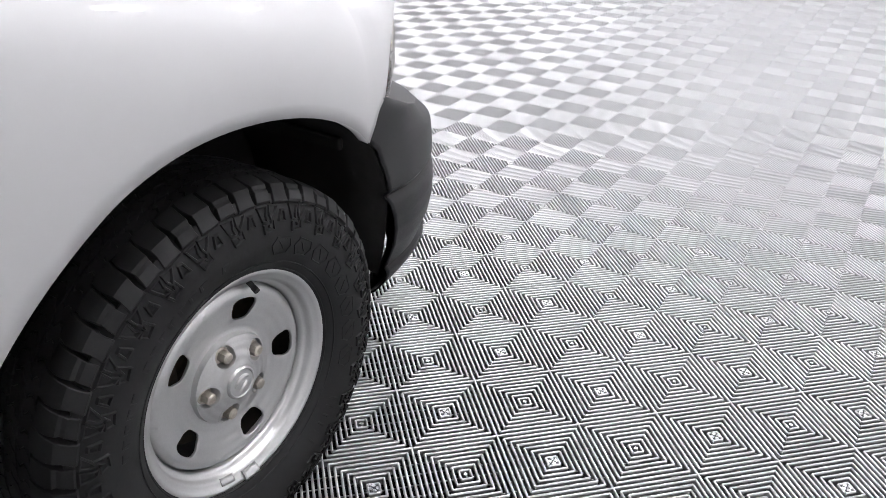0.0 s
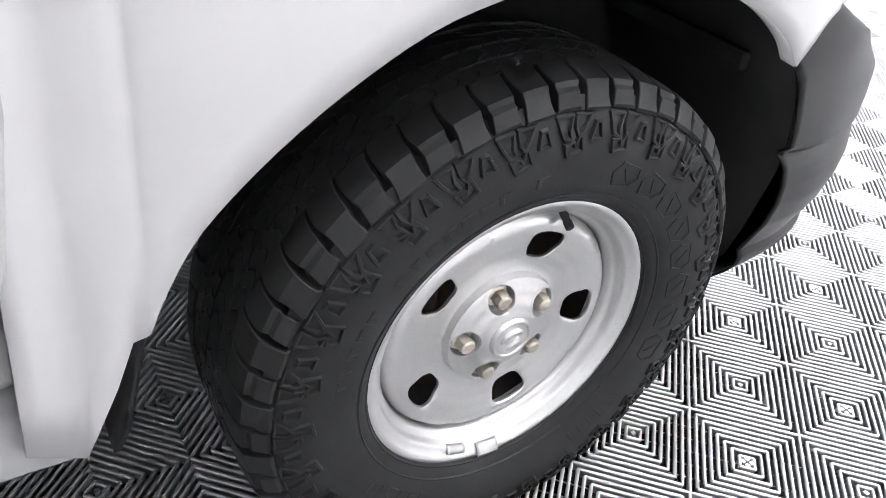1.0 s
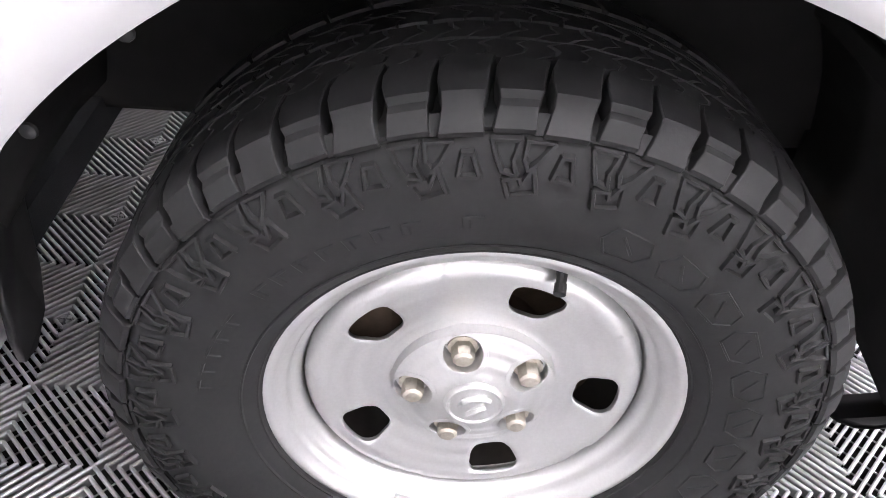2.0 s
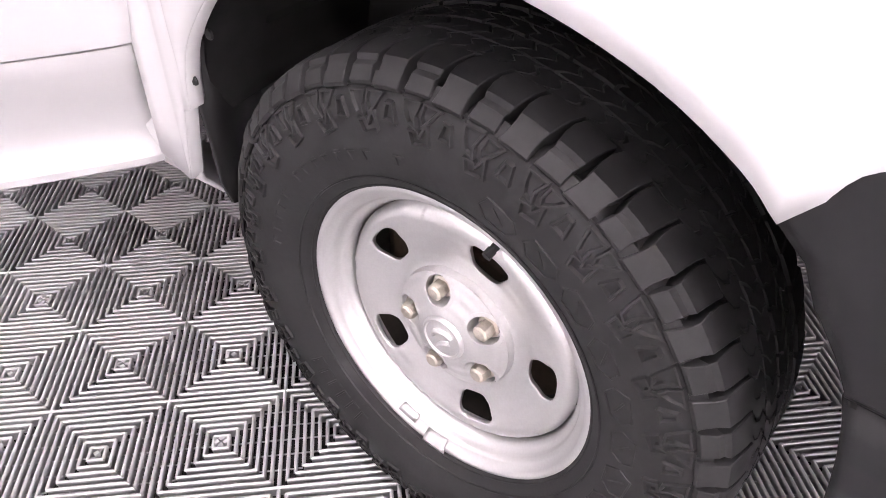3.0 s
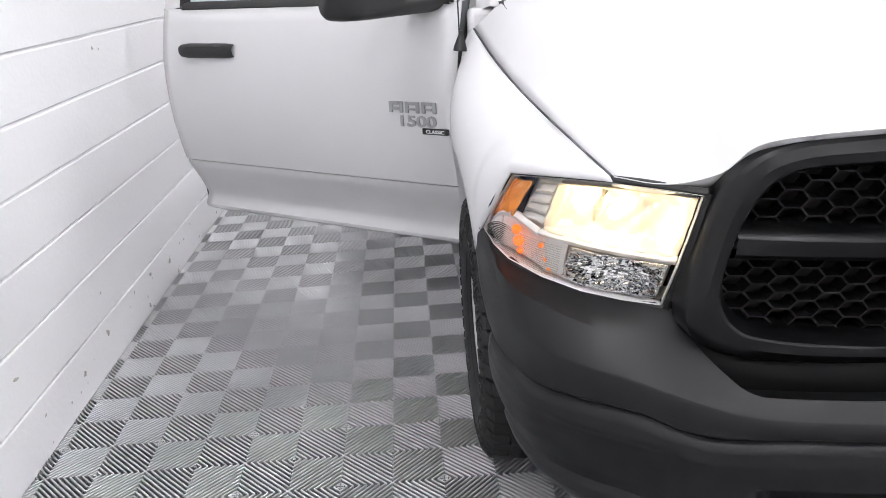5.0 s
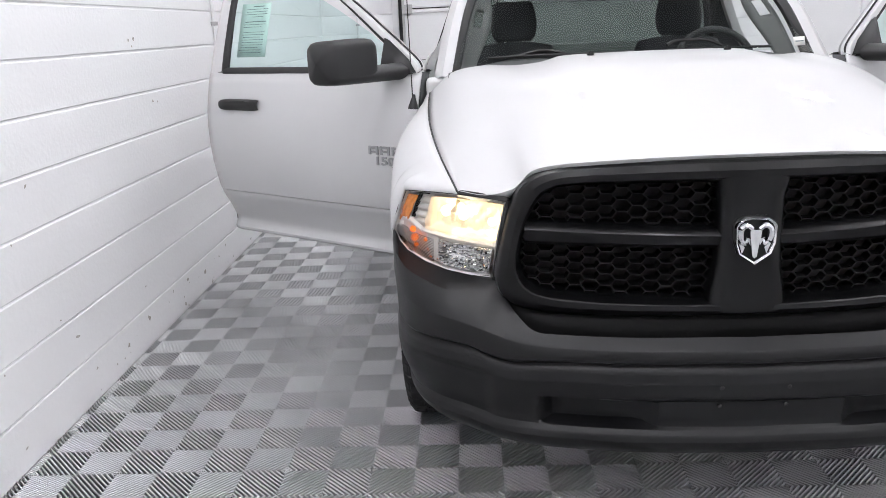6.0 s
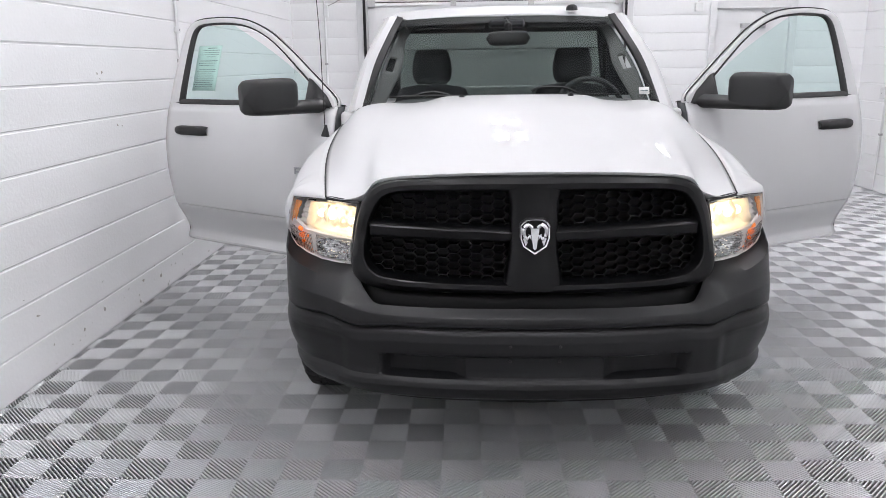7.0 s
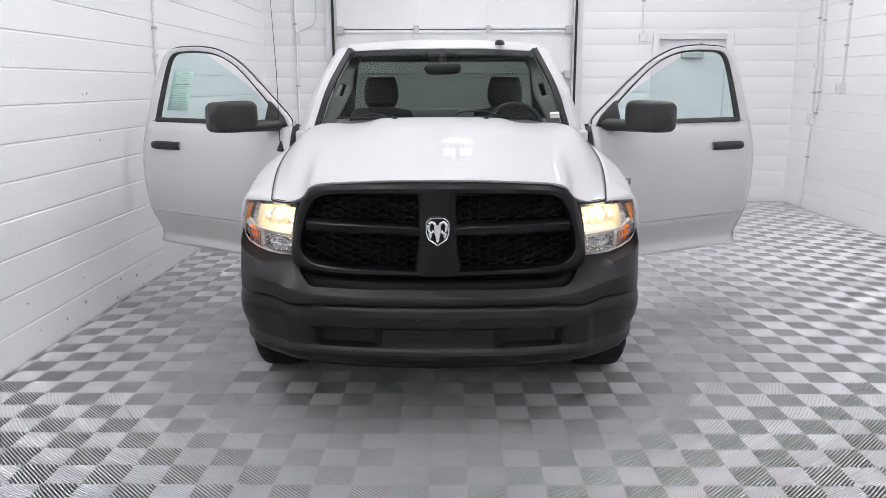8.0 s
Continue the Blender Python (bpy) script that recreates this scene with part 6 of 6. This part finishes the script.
part("steering_column", tube([(0.48, 2.24, 1.235), (0.48, 2.05, 1.13)], 0.04, 10), M_DASH, truck)
# rear-view mirror
rows = []
for f in [j / 12 for j in range(13)]:
    e = max(0.06, (1 - abs(2 * f - 1) ** 6) ** 0.5)
    u = -0.125 + 0.25 * f
    rows.append([Vector((u + 0.006, 2.235 + 0.022 * e * math.sin(t), 1.638 + 0.005 * (f - 0.5) + 0.040 * e * (abs(math.cos(t)) ** 0.6) * (1 if math.cos(t) > 0 else -1))) for t in [2 * math.pi * q / 16 for q in range(16)]])
bm = sheeted(rows, True)
bmesh.ops.holes_fill(bm, edges=bm.edges)
rv = part("rear_view_mirror", bm, M_BLACK, truck, "black rear-view mirror", angle=60)
part("mirror_stem", tube([(0.006, 2.25, 1.64), (0.006, 2.25, 1.71), (0.006, 2.30, 1.745)], 0.024, 8), M_BLACK, rv)
part("overhead_console", boxed((-0.10, 2.26, 1.700), (0.10, 2.42, 1.745)), M_CLOTH, truck, bevel=0.015)
for sgn in (-1, 1):
    part("sun_visor", boxed((min(sgn * 0.12, sgn * 0.58), 2.36, 1.705), (max(sgn * 0.12, sgn * 0.58), 2.52, 1.73)), M_CLOTH, truck, bevel=0.01)
    part("seat_belt", sheeted([[Vector((sgn * (0.70 - 0.01 * j), 3.02 + 0.02 * j, z)) for j in (0, 1, 2)] for z in (0.8, 1.2, 1.62)]), M_SEAL, truck, solid=0.003)
sticker = thing("windscreen_sticker", "small white sticker low on the windscreen", "sticker", (XC, 0, 0))
part("label", sheeted([[Vector((u, 1.775 + 0.45 * (z - 1.32) + 0.55 * (u - 0.66), z)) for u in (0.655, 0.715)] for z in (1.337, 1.372)]), M_WHITE_STICKER, sticker, solid=0.001)
part("print_bar", sheeted([[Vector((u, 1.770 + 0.45 * (z - 1.32) + 0.55 * (u - 0.66), z)) for u in (0.662, 0.706)] for z in (1.352, 1.357)]), M_INK, sticker)


# ---------- floor tiles ----------
SQ = 0.1524
RIB = SQ / 8
DEPTH = 0.0235


def rib_bars(bm, p, q, w, z1, z0, ch, web=0.0):
    """A bar, flat-topped on a thin web if one is given, from p to q, on the ground plan."""
    p, q = Vector((*p, 0)), Vector((*q, 0))
    d = (q - p).normalized()
    s = Vector((-d.y, d.x, 0))
    if web:
        cap = ((-1.0, -0.0060), (-1.0, -0.0036), (-0.93, -0.0022), (-0.74, -0.0010), (-0.40, -0.0002), (0.0, 0.0), (0.40, -0.0002), (0.74, -0.0010), (0.93, -0.0022), (1.0, -0.0036), (1.0, -0.0060))
        prof = [(-web, z0), (-web, z1 - 0.0060)] + [(w * f, z1 + h) for f, h in cap] + [(web, z1 - 0.0060), (web, z0)]
    else:
        prof = ((-w, z0), (-w, z1), (w, z1), (w, z0))
    a = [bm.verts.new(p + s * x + Vector((0, 0, z))) for x, z in prof]
    b = [bm.verts.new(q + s * x + Vector((0, 0, z))) for x, z in prof]
    for i in range(len(a) - 1):
        bm.faces.new((a[i], b[i], b[i + 1], a[i + 1]))


def tile_mesh():
    """One tile of 2 x 2 squares with slanting ribs that meet in nested diamonds, with cross bars low between them."""
    bm = bmesh.new()
    for sx in (-1, 1):
        for sy in (-1, 1):
            # each square runs from the tile's middle to its corner; ribs cross it at right angles to that diagonal
            for k in range(1, 16):
                if k <= 8:
                    p, q = (k * RIB, 0.0), (0.0, k * RIB)
                else:
                    e = k * RIB - SQ
                    p, q = (SQ, e), (e, SQ)
                rib_bars(bm, (sx * p[0], sy * p[1]), (sx * q[0], sy * q[1]), 0.0034, 0.0, -DEPTH, 0.0007, 0.0006)
            for f in (-0.1, 0.2, 0.5, 0.8, 1.1):
                # low bars along the diagonal
                o = (f - 0.5) * SQ
                p = (max(0, o) + 0.004, max(0, -o) + 0.004)
                n = SQ - abs(o) - 0.008
                rib_bars(bm, (sx * p[0], sy * p[1]), (sx * (p[0] + n), sy * (p[1] + n)), 0.0008, -0.0120, -0.0150, 0.0)
    for x, y in ((0, 0), (SQ - 0.0055, SQ - 0.0055), (-SQ + 0.0055, SQ - 0.0055), (SQ - 0.0055, -SQ + 0.0055), (-SQ + 0.0055, -SQ + 0.0055)):
        box(bm, (x - 0.0042, y - 0.0042, -DEPTH), (x + 0.0042, y + 0.0042, -0.0005))
    me = bpy.data.meshes.new("floor_tile")
    bm.to_mesh(me)
    bm.free()
    me.polygons.foreach_set("use_smooth", [True] * len(me.polygons))
    me.set_sharp_from_angle(angle=radians(50))
    me.materials.append(M_TILE)
    return me


TILE = tile_mesh()
i0, i1 = math.ceil((X_WEST / SQ + 0.0) / 2) - 1, math.floor(X_EAST / SQ / 2) + 1
j0, j1 = math.ceil(Y_SOUTH / SQ / 2) - 1, math.floor(Y_NORTH / SQ / 2) + 1
rest = []
near = []
for i in range(i0, i1 + 1):
    for j in range(j0, j1 + 1):
        x, y = 2 * i * SQ, 2 * j * SQ
        if X_WEST - SQ < x < X_EAST + SQ and Y_SOUTH - SQ < y < Y_NORTH + SQ:
            (near if -2.6 < x < 1.7 and -1.0 < y < 5.2 else rest).append((x, y))
near = sorted(near, key=lambda p: (p[0] + 0.9) ** 2 + (p[1] - 1.0) ** 2)
rest += near[298:]
near = near[:298]
for x, y in near:
    t = new("floor_tile", TILE)
    t.parent = sub
    t.location = (x, y, 0)
co = np.array([v.co[:] for v in TILE.vertices])
fa = np.array([p.vertices[:] for p in TILE.polygons])
vs = np.concatenate([co + np.array((x, y, 0)) for x, y in rest])
fs = np.concatenate([fa + k * len(co) for k in range(len(rest))])
me = bpy.data.meshes.new("floor_tile_field")
me.from_pydata(vs.tolist(), [], fs.tolist())
me.polygons.foreach_set("use_smooth", [True] * len(me.polygons))
me.set_sharp_from_angle(angle=radians(50))
me.materials.append(M_TILE)
field = new("floor_tile_field", me)
field.parent = sub
tagged(field, kind="stuff")
